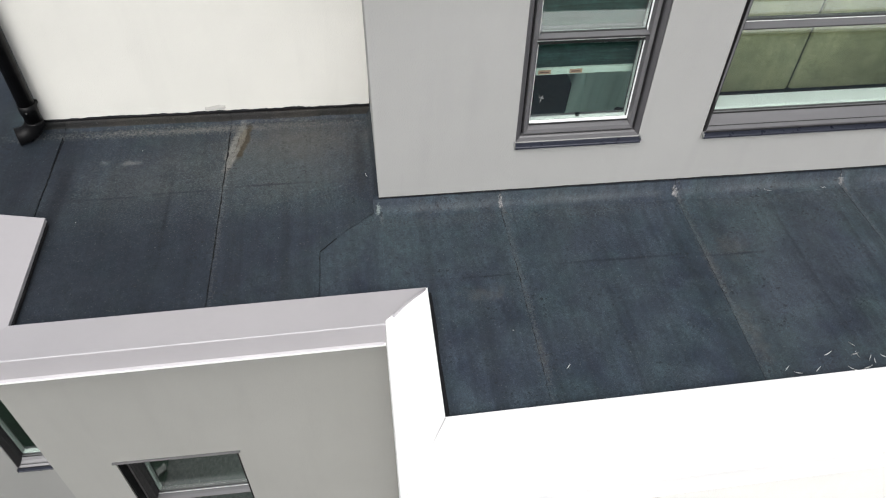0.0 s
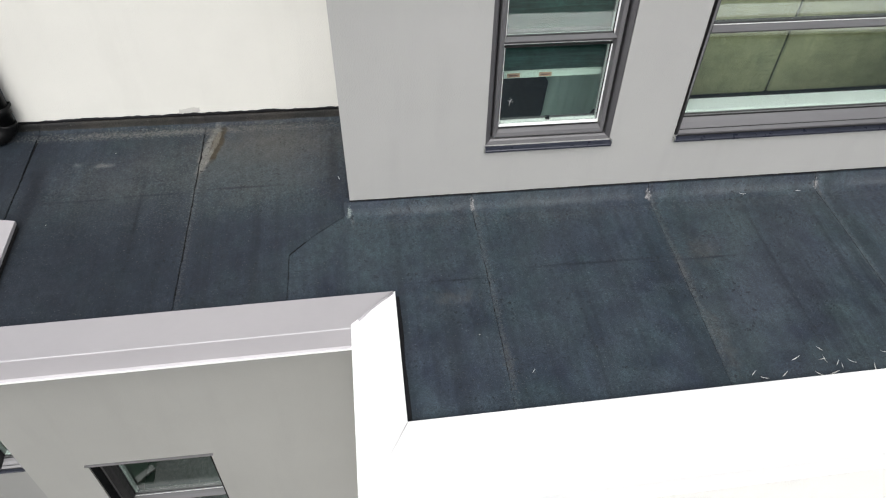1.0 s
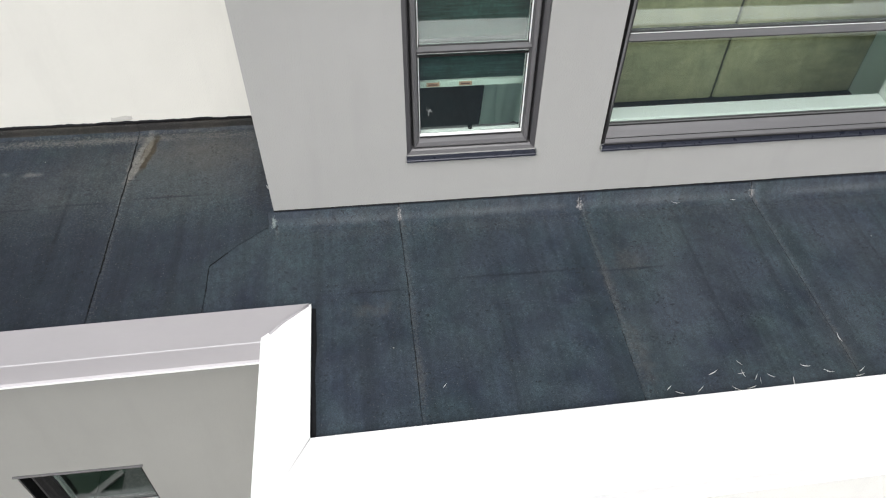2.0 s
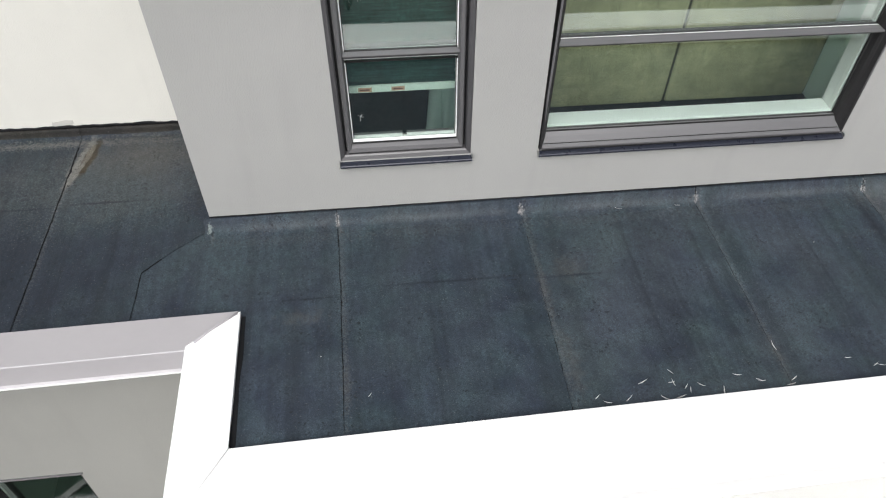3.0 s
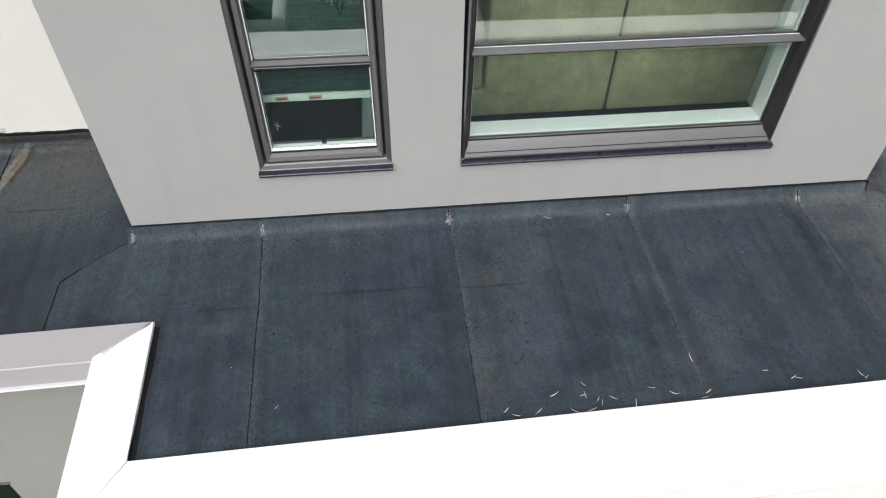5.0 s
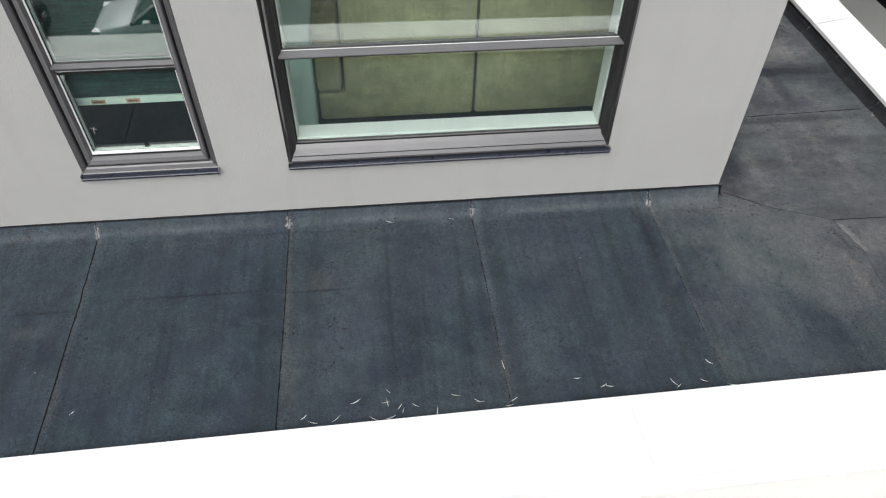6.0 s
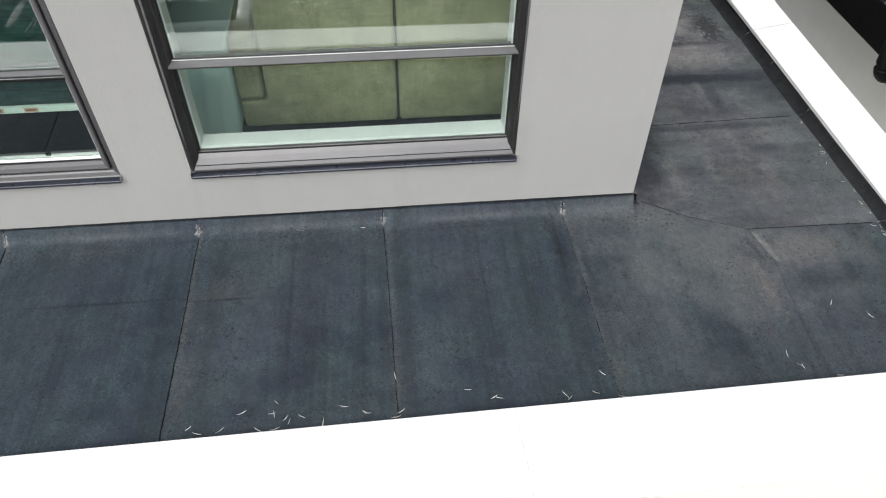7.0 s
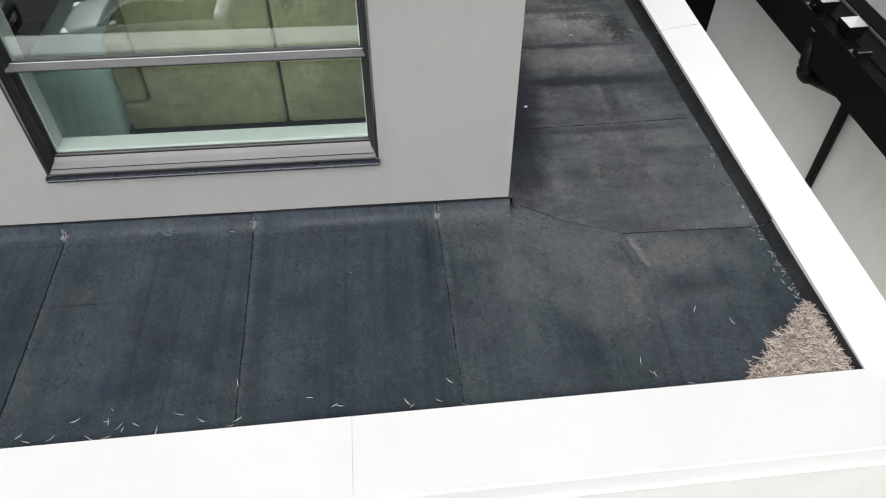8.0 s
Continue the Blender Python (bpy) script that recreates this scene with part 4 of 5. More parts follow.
for y, z in profile:
    k = min(1.0, max(0.0, z / 0.44))
    xl, xr = 1.132 + 0.02 * k + 0.12 * max(0.0, (k - 0.75) / 0.25), 1.585 + 0.089 * k ** 1.6
    row = [cover.verts.new((xl - 0.012, y, -0.053))]
    for i in range(49):
        u = i / 48
        fold = 0.012 * math.sin(u * 19 + 0.6 * math.sin(z * 9)) * (1.0 - 0.8 * k) + 0.008 * math.sin(u * 43 + 1.0) * (1.0 - k)
        drop = 0.014 * max(0.0, 1 - u / 0.06) + 0.014 * max(0.0, 1 - (1 - u) / 0.06)
        row.append(cover.verts.new((xl + (xr - xl) * u, y + 0.10 * u * u + fold, max(-0.053, z - drop))))
    row.append(cover.verts.new((xr + 0.012 * (1 - k), y + 0.10, -0.053)))
    rows.append(row)
for r1, r2 in zip(rows, rows[1:]):
    for i in range(50):
        cover.faces.new((r1[i], r1[i + 1], r2[i + 1], r2[i])).smooth = True
thing("ottoman", cover, CLOTH, "low ottoman under a pale teal draped cloth beside the sofa", "ottoman")


def cushion(bm, x0, x1, y0, y1, z0, z1, r=0.03):
    return box(bm, x0, x1, y0, y1, z0, z1, r)


sofa = empty("sofa", "olive green fabric sofa standing with its back to the window", "sofa", at=(2.6, 1.2, -0.055))
M = Matrix.Translation((-2.6, -1.2, 0.055))


def sofa_part(name, bm, mat=SOFA, label=""):
    bmesh.ops.transform(bm, matrix=M, verts=bm.verts[:])
    return part(name, bm, mat, sofa, label)


# the first back panel runs on under the arm cushion
stepped = [(1.695, -0.035), (2.585, -0.035), (2.585, 0.93), (1.848, 0.93), (1.848, 0.142), (1.695, 0.142)]
panel = prism(bmesh.new(), stepped, lambda s, a, b: (a, s, b), lambda a: 0.858, lambda a: 1.03)
bmesh.ops.recalc_face_normals(panel, faces=panel.faces[:])
bmesh.ops.bevel(panel, geom=panel.edges[:], offset=0.018, segments=2, affect="EDGES", profile=0.5)
sofa_part("back_panel", panel)
sofa_part("back_panel", cushion(bmesh.new(), 2.599, 3.490, 0.858, 1.03, -0.035, 0.93, 0.018))
sofa_part("seam_piping", boxed(2.585, 2.599, 0.872, 0.91, -0.03, 0.92), PIPING)
sofa_part("seat", cushion(bmesh.new(), 1.845, 3.395, 1.032, 1.70, 0.10, 0.42, 0.04))
sofa_part("arm_base", cushion(bmesh.new(), 1.697, 1.838, 1.032, 1.75, -0.035, 0.140, 0.02))
sofa_part("arm_cushion", cushion(bmesh.new(), 1.690, 1.834, 0.858, 1.75, 0.150, 0.56, 0.030))
sofa_part("arm_base", cushion(bmesh.new(), 3.400, 3.488, 1.032, 1.75, -0.035, 0.40, 0.03))
for lx in (1.85, 3.38):
    for ly in (0.90, 1.62):
        sofa_part("foot", boxed(lx, lx + 0.05, ly, ly + 0.05, -0.055, -0.036), BLACK_METAL)

# ---- lower walls and windows ----
LOWER = (-1.478, -0.842, -2.45, -1.075)
bm = wall_with_openings(bmesh.new(), -1.785, 0.02, GROUND, -0.03, -0.680, -0.63, [LOWER])
wall_with_openings(bm, -1.785, 0.02, GROUND, -0.03, -0.629, -0.50, [(LOWER[0], LOWER[1], LOWER[2], LOWER[3] + 0.085)])
thing("wall_lower", bm, LOW_WALL, "warm grey rendered wall of the storey below", "wall", kind="structure")
lower = build_window("window_3", LOWER[0] + 0.012, LOWER[1] - 0.012, LOWER[2], LOWER[3] + 0.075, -1.735, -0.615, False, "grey window in a deep reveal of the lower storey", 0.03)
thing("window_head_flashing", boxed(-1.492, -0.828, -0.692, -0.62, -1.078, -1.068, 0.002), FRAME, "thin grey metal flashing over the lower window", "flashing", kind="structure")
for rx in (LOWER[0] + 0.001, LOWER[1] - 0.011):
    thing("reveal_lining", boxed(rx, rx + 0.010, -0.672, -0.512, LOWER[2] + 0.001, LOWER[3] - 0.001), BLACK_METAL, "dark metal reveal lining of the lower window", "trim", kind="structure")
# the lower rooms' dimness is put into the colour of their surfaces
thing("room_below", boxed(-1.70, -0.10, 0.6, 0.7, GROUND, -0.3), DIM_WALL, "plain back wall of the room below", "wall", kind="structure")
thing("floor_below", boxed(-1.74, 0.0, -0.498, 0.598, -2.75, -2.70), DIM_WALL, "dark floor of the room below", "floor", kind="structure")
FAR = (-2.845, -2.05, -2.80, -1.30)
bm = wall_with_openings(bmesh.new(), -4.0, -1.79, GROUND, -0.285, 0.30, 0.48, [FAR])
thing("wall_lower_back", bm, SHADED_WALL_OR_STONE, "darker grey rendered wall set back beside the house", "wall", kind="structure")
# unseen panels added to stop daylight leaking into the lower rooms
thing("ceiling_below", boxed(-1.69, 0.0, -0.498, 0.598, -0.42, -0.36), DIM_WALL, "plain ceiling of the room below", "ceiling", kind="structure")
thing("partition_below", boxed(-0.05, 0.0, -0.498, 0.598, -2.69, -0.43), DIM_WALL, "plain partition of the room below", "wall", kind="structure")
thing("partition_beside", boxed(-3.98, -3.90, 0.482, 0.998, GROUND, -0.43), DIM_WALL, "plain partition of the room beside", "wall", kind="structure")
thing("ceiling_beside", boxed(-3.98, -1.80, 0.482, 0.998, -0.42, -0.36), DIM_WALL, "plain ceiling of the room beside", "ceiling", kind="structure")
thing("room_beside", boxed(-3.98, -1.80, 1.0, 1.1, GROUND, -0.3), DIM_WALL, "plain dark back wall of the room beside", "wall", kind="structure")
build_window("window_4", *FAR, -1.75, 0.30, False, "grey window in the wall set back", 0.03)
thing("wall_lower_side", boxed(-1.785, -1.70, -0.498, 0.298, GROUND, -0.285), LOW_WALL, "grey rendered side wall of the lower storey", "wall", kind="structure")

# ---- downpipe at the white wall ----
PX = -1.795
dp = empty("downpipe", "black metal downpipe with a curved shoe resting on the roof", "downpipe", at=(PX, 0.74, roof_z(PX, 0.74)))
D = Matrix.Translation((-PX, -0.74, 0.008))


def pipe_part(name, bm, label=""):
    bmesh.ops.transform(bm, matrix=D, verts=bm.verts[:])
    return part(name, bm, BLACK_GLOSS, dp, label)


pipe_part("pipe", tube(bmesh.new(), [(PX, 0.74, 0.12), (PX, 0.74, 2.7)], 0.042, 18))
pipe_part("collar", tube(bmesh.new(), [(PX, 0.74, 0.17), (PX, 0.74, 0.225)], 0.0465, 18))
arc = [(PX - 0.075 * (1 - math.cos(a)), 0.74 - 0.030 * (1 - math.cos(a)), 0.115 - 0.075 * math.sin(a)) for a in (i * math.pi / 2 / 12 for i in range(13))]
pipe_part("shoe", tube(bmesh.new(), arc + [(PX - 0.100, 0.698, 0.040)], 0.045, 18, ribs=1), "ribbed pipe shoe")
pipe_part("clip", boxed(PX - 0.03, PX + 0.035, 0.755, 0.80, 0.185, 0.205))
part("clip_screw", boxed(0.0, 0.006, -0.050, -0.043, 0.195, 0.201), ZINC, dp)

# ---- neighbouring house beyond the gap ----
GX, NX = 6.40, 7.0           # gutter front and wall face
house = empty("neighbour_house", "pale rendered house with black gutter and dark eaves", "house", at=(NX, 2.0, GROUND))
house.rotation_euler[2] = radians(2.6)
H = Matrix.Translation((-NX, -2.0, -GROUND))


def house_part(name, bm, mat, label="", parent=None):
    if parent is None:
        bmesh.ops.transform(bm, matrix=H, verts=bm.verts[:])
    return part(name, bm, mat, parent or house, label)


house_part("wall", boxed(NX, NX + 0.3, -6.0, 4.58, GROUND, -0.36), BRIGHT_WALL, "pale grey rendered wall")
house_part("cladding", boxed(NX - 0.05, NX + 0.3, 4.583, 9.0, GROUND, -0.36), BLACK_METAL, "black cladding")
house_part("end_wall", boxed(NX + 0.31, NX + 8.0, -6.0, -5.7, GROUND, -0.30), PALE_WALL)
house_part("soffit", boxed(GX + 0.13, NX + 0.3, -6.2, 9.2, -0.355, -0.33), BLACK_METAL)
along = lambda s, a, b: (a, s, b)
slab = prism(bmesh.new(), [(GX + 0.435, -0.20), (GX + 0.435, -0.160), (NX + 8.0, 1.6), (NX + 8.0, 1.56)], along, lambda a: -6.3, lambda a: 9.3)
house_part("roof", slab, GRAVEL_ROOF, "grey roof sheet")
house_part("fascia", boxed(GX + 0.12, GX + 0.16, -6.2, 9.2, -0.33, -0.19), BLACK_METAL)
apron = prism(bmesh.new(), [(GX + 0.325, -0.197), (GX + 0.334, -0.178), (GX + 0.44, -0.150), (GX + 0.445, -0.165), (GX + 0.34, -0.205)], along, lambda a: -6.3, lambda a: 9.3)
house_part("eaves_flashing", apron, BLACK_METAL, "black eaves flashing")
ridge = prism(bmesh.new(), [(GX + 0.312, -0.199), (GX + 0.313, -0.182), (GX + 0.322, -0.180), (GX + 0.324, -0.199)], along, lambda a: -6.3, lambda a: 9.3)
house_part("flashing_edge", ridge, FRAME, "grey folded edge")
# covered box gutter with a rolled front lip
trough = prism(bmesh.new(), [(GX, -0.20), (GX + 0.006, -0.188), (GX + 0.014, -0.190), (GX + 0.018, -0.201), (GX + 0.31, -0.201), (GX + 0.31, -0.52), (GX + 0.06, -0.53), (GX + 0.004, -0.515)],
               along, lambda a: -6.2, lambda a: 9.2)
gutter = house_part("gutter", trough, BLACK_METAL, "deep black metal gutter")


def hopper(x, y, w):
    """An open square outlet box, bright inside, flaring upwards."""
    bm, inside = bmesh.new(), bmesh.new()
    ring = lambda m, k, z: [m.verts.new((x + sx * w * k, y + sy * w * k, z)) for sx, sy in ((-1, -1), (1, -1), (1, 1), (-1, 1))]
    lo, hi, rim = ring(bm, 0.40, -0.199), ring(bm, 0.52, -0.095), ring(bm, 0.49, -0.095)
    for a, b in ((lo, hi), (hi, rim)):
        for i in range(4):
            bm.faces.new((a[i], a[(i + 1) % 4], b[(i + 1) % 4], b[i]))
    top, floor_ring = ring(inside, 0.485, -0.0952), ring(inside, 0.30, -0.180)
    for i in range(4):
        inside.faces.new((top[i], floor_ring[i], floor_ring[(i + 1) % 4], top[(i + 1) % 4]))
    inside.faces.new(floor_ring)
    house_part("outlet_box", bm, BLACK_METAL, "black outlet box")
    house_part("outlet_lining", inside, DULL_ZINC, "bare metal lining")


hopper(6.530, 1.800, 0.145)
hopper(6.500, 2.15, 0.14)
for x, y, w in ((6.475, 1.56, 0.115), (6.462, 2.215, 0.085)):
    house_part("bracket", boxed(x - w / 2, x + w / 2, y - 0.060, y - 0.004, -0.2005, -0.150, 0.003), BLACK_METAL)
    house_part("bracket_flange", boxed(x - w / 2, x + w / 2, y, y + 0.040, -0.200, -0.184, 0.002), ZINC, "bright folded bracket edge")
    house_part("bracket_edge", boxed(x - w / 2, x + w / 2 - 0.01, y - 0.0640, y - 0.0605, -0.156, -0.146), ZINC, "bright worn edge")
    house_part("bracket_edge", boxed(x - w / 2 - 0.004, x - w / 2 - 0.0005, y - 0.060, y - 0.012, -0.200, -0.188), ZINC, "bright worn edge")
for x, y in ((6.41, 1.80), (6.44, 2.03), (6.41, 1.62)):
    house_part("rivet", boxed(x, x + 0.007, y, y + 0.010, -0.200, -0.190), ZINC)
house_part("clip", boxed(GX - 0.004, GX + 0.001, 1.99, 2.045, -0.283, -0.274), ZINC, "bright clip on the gutter board")
# swan-neck and downpipe
PY = 1.96
bend = [(GX + 0.050, PY + 0.05, -0.36), (GX + 0.022, PY + 0.03, -0.45), (GX + 0.014, PY + 0.01, -0.53), (GX + 0.026, PY, -0.575)]
arc = [(GX + 0.026 + 0.09 * (1 - math.cos(a)), PY, -0.575 - 0.09 * math.sin(a)) for a in (i * radians(66) / 14 for i in range(1, 15))]
house_part("downpipe", tube(bmesh.new(), bend + arc[:2], 0.052, 18), BLACK_GLOSS, "black swan-neck downpipe")
house_part("elbow", tube(bmesh.new(), arc, 0.057, 18, ribs=1), BLACK_GLOSS, "ribbed elbow")
house_part("downpipe", tube(bmesh.new(), arc[-2:] + [(NX - 0.16, PY, -0.845)], 0.052, 18), BLACK_GLOSS)
low = [(NX - 0.16, PY, -0.845), (NX - 0.11, PY, -0.875), (NX - 0.07, PY, -0.92), (NX - 0.060, PY, -1.00), (NX - 0.060, PY, GROUND)]
house_part("downpipe", tube(bmesh.new(), low, 0.045, 18), BLACK_GLOSS)

# ---- street behind the viewer, seen in the panes ----
def line_at(x, knots):
    """Straight interpolation through (x, value) knots."""
    for (xa, va), (xb, vb) in zip(knots, knots[1:]):
        if x <= xb:
            return va + (vb - va) * (x - xa) / (xb - xa)
    return knots[-1][1]


def loft(stations, section):
    """A skin through closed half sections mirrored across y = 0; section(x) lists (half width, height) from the sill up."""
    bm = bmesh.new()
    rows = []
    for x in stations:
        half = section(x)
        row = [bm.verts.new((x, w, z)) for w, z in half] + [bm.verts.new((x, -w, z)) for w, z in reversed(half)]
        rows.append(row)
    n = len(rows[0])
    for a, b in zip(rows, rows[1:]):
        for i in range(n):
            bm.faces.new((a[i], a[(i + 1) % n], b[(i + 1) % n], b[i])).smooth = True
    bm.faces.new(rows[0])
    bm.faces.new(rows[-1][::-1])
    return bm


SHOULDER = [(-2.14, 0.60), (-2.05, 0.70), (-1.7, 0.80), (-1.0, 0.92), (0.0, 0.95), (1.4, 0.99), (1.95, 0.96), (2.08, 0.80)]
PLAN = [(-2.14, 0.58), (-2.05, 0.74), (-1.8, 0.84), (-1.2, 0.88), (1.3, 0.88), (1.9, 0.82), (2.08, 0.70)]
ROOF = [(-1.08, 0.95), (-0.45, 1.33), (-0.1, 1.42), (0.6, 1.44), (1.15, 1.36), (1.78, 1.02)]


def lower_section(x):
    w, h = line_at(x, PLAN), line_at(x, SHOULDER)
    return [(w * 0.93, 0.26), (w, 0.42), (w, h - 0.18), (w * 0.965, h - 0.05), (w * 0.86, h), (w * 0.45, h + 0.025), (0.02, h + 0.032)]


def cabin_section(x):
    r, h = line_at(x, ROOF), line_at(x, SHOULDER) - 0.02
    k = max(0.0, (r - h) / 0.46)
    return [(0.82, h), (0.82 - 0.20 * k, h + (r - h) * 0.86), (0.74 - 0.20 * k, r - 0.012), (0.02, r)]


def build_car(name, label, paint, x, y):
    car = empty(name, label, "car", at=(x, y, GROUND - 0.02))
    part("body", loft([-2.14, -2.11, -2.05, -1.9, -1.7, -1.4, -1.0, -0.5, 0.0, 0.5, 1.0, 1.4, 1.7, 1.95, 2.05, 2.08], lower_section), paint, car)
    part("cabin", loft([-1.08, -0.9, -0.7, -0.45, -0.28, -0.1, 0.25, 0.6, 0.9, 1.15, 1.45, 1.78], cabin_section), DARK_GLASS, car, "dark glazed cabin")
    roof_line = lambda px: [(0.60, line_at(px, ROOF) - 0.035), (0.585, line_at(px, ROOF) + 0.004), (0.40, line_at(px, ROOF) + 0.014), (0.02, line_at(px, ROOF) + 0.016)]
    part("roof", loft([-0.36, -0.28, -0.1, 0.25, 0.6, 0.9, 1.12], roof_line), paint, car)
    for sgn in (-1, 1):
        post = bmesh.new()
        tube(post, [(-1.02, sgn * 0.79, 0.955), (-0.70, sgn * 0.73, 1.17), (-0.36, sgn * 0.62, 1.37)], 0.035, 8)
        part("windscreen_post", post, paint, car)
        part("headlight", boxed(-2.10, -1.86, sgn * 0.66 - 0.12, sgn * 0.66 + 0.12, 0.60, 0.735, 0.03), CHROME, car)
        part("mirror", boxed(-0.72, -0.55, sgn * 0.95 - 0.09, sgn * 0.95 + 0.09, 0.95, 1.07, 0.03), paint, car)
        for hx in (-0.05, 0.85):
            part("door_handle", boxed(hx, hx + 0.16, sgn * 0.884 - 0.012, sgn * 0.884 + 0.012, 0.78, 0.805, 0.004), DARK_GLASS, car)
        for wx in (-1.33, 1.32):
            tyre = bmesh.new()
            tube(tyre, [(wx, sgn * 0.68, 0.32), (wx, sgn * 0.70, 0.32), (wx, sgn * 0.875, 0.32), (wx, sgn * 0.895, 0.32)], 0.33, 24)
            wheel = part("tyre", tyre, TYRE, car)
            rim = bmesh.new()
            tube(rim, [(wx, sgn * 0.895, 0.32), (wx, sgn * 0.907, 0.32)], 0.20, 20)
            part("rim", rim, CHROME, wheel)
    return car


build_car("parked_car", "white parked car standing on the asphalt", CAR_WHITE, -2.82, -15.35)
black_car = build_car("parked_car", "black parked car with bright bumper trim standing on the asphalt", DARK_GLASS, -8.45, -15.35)
for tz in (0.56, 0.68):
    strip = bmesh.new()
    tube(strip, [(2.115 - 0.20 * (ty / 0.84) ** 4 - 0.05 * (ty / 0.84) ** 2, ty, tz) for ty in (k * 0.07 - 0.84 for k in range(25))], 0.014, 6)
    part("bumper_trim", strip, CHROME, black_car, "bright metal bumper trim")

# a pale shrub by the street, seen only as glints in the panes
rng = random.Random(5)
shrub = empty("shrub", "small pale-leaved street shrub on the ground", "shrub", at=(0.6, -16.4, GROUND - 0.02))
stems = bmesh.new()
for k in range(7):
    a = k * 0.9
    tube(stems, [(0.03 * math.cos(a), 0.03 * math.sin(a), 0), (0.2 * math.cos(a), 0.2 * math.sin(a), 0.5), (0.42 * math.cos(a + 0.2), 0.42 * math.sin(a + 0.2), 1.1)], 0.014, 6)
part("stem", stems, BARK, shrub)
crown = bmesh.new()
for k in range(520):
    a, r, z = rng.uniform(0, 6.283), 0.6 * math.sqrt(rng.random()), rng.uniform(0.4, 1.35)
    c = Vector((r * math.cos(a), r * math.sin(a), z))
    d = Vector((rng.uniform(-1, 1), rng.uniform(-1, 1), rng.uniform(-0.4, 0.8))).normalized() * 0.05
    e = d.cross(Vector((rng.uniform(-1, 1), rng.uniform(-1, 1), rng.uniform(-1, 1)))).normalized() * 0.018
    crown.faces.new([crown.verts.new(c - d), crown.verts.new(c + e), crown.verts.new(c + d), crown.verts.new(c - e)])
part("crown", crown, FOLIAGE, shrub)


# ---- fallen leaves on the felt ----
def blade(bm, at, length, width, turn, tip=0.0, curl=0.004):
    """A dry narrow leaf: four cells long, folded along its rib."""
    c, s = math.cos(turn), math.sin(turn)
    rows = []
    for i, wd in enumerate((0.12, 0.75, 1.0, 0.7, 0.08)):
        u = (i / 4 - 0.5) * length
        lift = curl * (4 * (i / 4 - 0.5) ** 2) + tip * (i / 4)
        row = []
        for v, up in ((-wd * width / 2, 0.0012), (0.0, 0.0), (wd * width / 2, 0.0012)):
            row.append(bm.verts.new((at[0] + u * c - v * s, at[1] + u * s + v * c, at[2] + lift + up)))
        rows.append(row)
    for a, b in zip(rows, rows[1:]):
        for k in (0, 1):
            bm.faces.new((a[k], a[k + 1], b[k + 1], b[k]))


SHAPES = []
for k in range(5):
    bm = bmesh.new()
    blade(bm, (0, 0, 0.001), 0.034 + 0.004 * k, 0.0036 + 0.0003 * k, 0.0, 0.002 * k, 0.002 + 0.0015 * k)
    bmesh.ops.solidify(bm, geom=bm.faces[:], thickness=0.0006)
    SHAPES.append(mesh_of("fallen_leaf", bm, PALE_LEAF))


def drop_leaf(x, y, turn, shape, size=1.0):
    ob = new("fallen_leaf", SHAPES[shape % 5])
    ob.matrix_basis = Matrix.Translation((x, y, roof_z(x, y) + 0.0085)) @ pose(0, 0, 0, 0, 0, turn) @ Matrix.Scale(size * 0.9, 4)
    tagged(ob, "single bleached dry leaf lying on dark roof felt", "leaf", "fallen leaves on the roof")


# by the front parapet
for k, (lx, ly, la) in enumerate(((0.723, -1.037, 50), (1.645, -1.144, 40), (1.682, -1.172, 165), (1.773, -1.165, 35), (1.852, -1.093, 20), (1.987, -1.051, 130),
                                  (1.974, -1.104, 5), (1.982, -1.108, 100), (1.923, -1.176, 150), (1.99, -1.178, 10), (2.044, -1.146, 75), (2.03, -1.13, 50))):
    drop_leaf(lx, ly, la, k, 1.0 if k else 0.85)
for k, (lx, ly, la) in enumerate(((2.095, -1.129, 150), (2.18, -1.168, 80), (2.26, -1.097, 170), (2.348, -1.127, 150), (2.36, -1.135, 178), (2.498, -1.139, 30),
                                  (2.475, -1.165, 5), (2.481, -0.970, 100), (2.781, -1.059, 175), (2.885, -1.105, 28), (2.905, -1.11, 165), (3.183, -1.119, 128))):
    drop_leaf(lx, ly, la, k + 2)
for k, (lx, ly, la) in enumerate(((3.20, -1.135, 40), (3.312, -1.119, 155), (3.365, -1.030, 140), (3.42, -1.149, 165), (4.228, -1.056, 135), (4.24, -1.066, 100), (4.379, -1.124, 170),
                                  (4.195, -0.998, 85), (4.666, -0.822, 120), (4.441, 1.663, 20), (4.455, 1.672, 150), (4.440, 1.794, 120), (4.52, -0.737, 60), (2.045, -0.055, 170), (2.36, -0.055, 165), (-0.053, 0.26, 110))):
    drop_leaf(lx, ly, la, k + 1, 0.9)
chip = bmesh.new()
bmesh.ops.create_icosphere(chip, subdivisions=1, radius=0.010, matrix=Matrix.Translation((4.008, 0.875, roof_z(4.0, 0.87) + 0.014)) @ Matrix.Diagonal((1.2, 0.8, 0.6, 1)))
thing("render_chip", chip, WHITE_PAINT, "small chip of white render lying on the felt", "debris")
for px, py in ((0.527, -0.828), (-1.47, 0.033), (-1.234, 0.566), (2.955, -0.379)):
    chip = bmesh.new()
    bmesh.ops.create_icosphere(chip, subdivisions=1, radius=0.0030, matrix=Matrix.Translation((px, py, roof_z(px, py) + 0.012)) @ Matrix.Diagonal((1.1, 0.8, 0.6, 1)))
    thing("pebble", chip, LOW_WALL, "pale grit pebble lying on the felt", "debris")

# heap of dry leaves in the corner
rng = random.Random(11)
heap = bmesh.new()


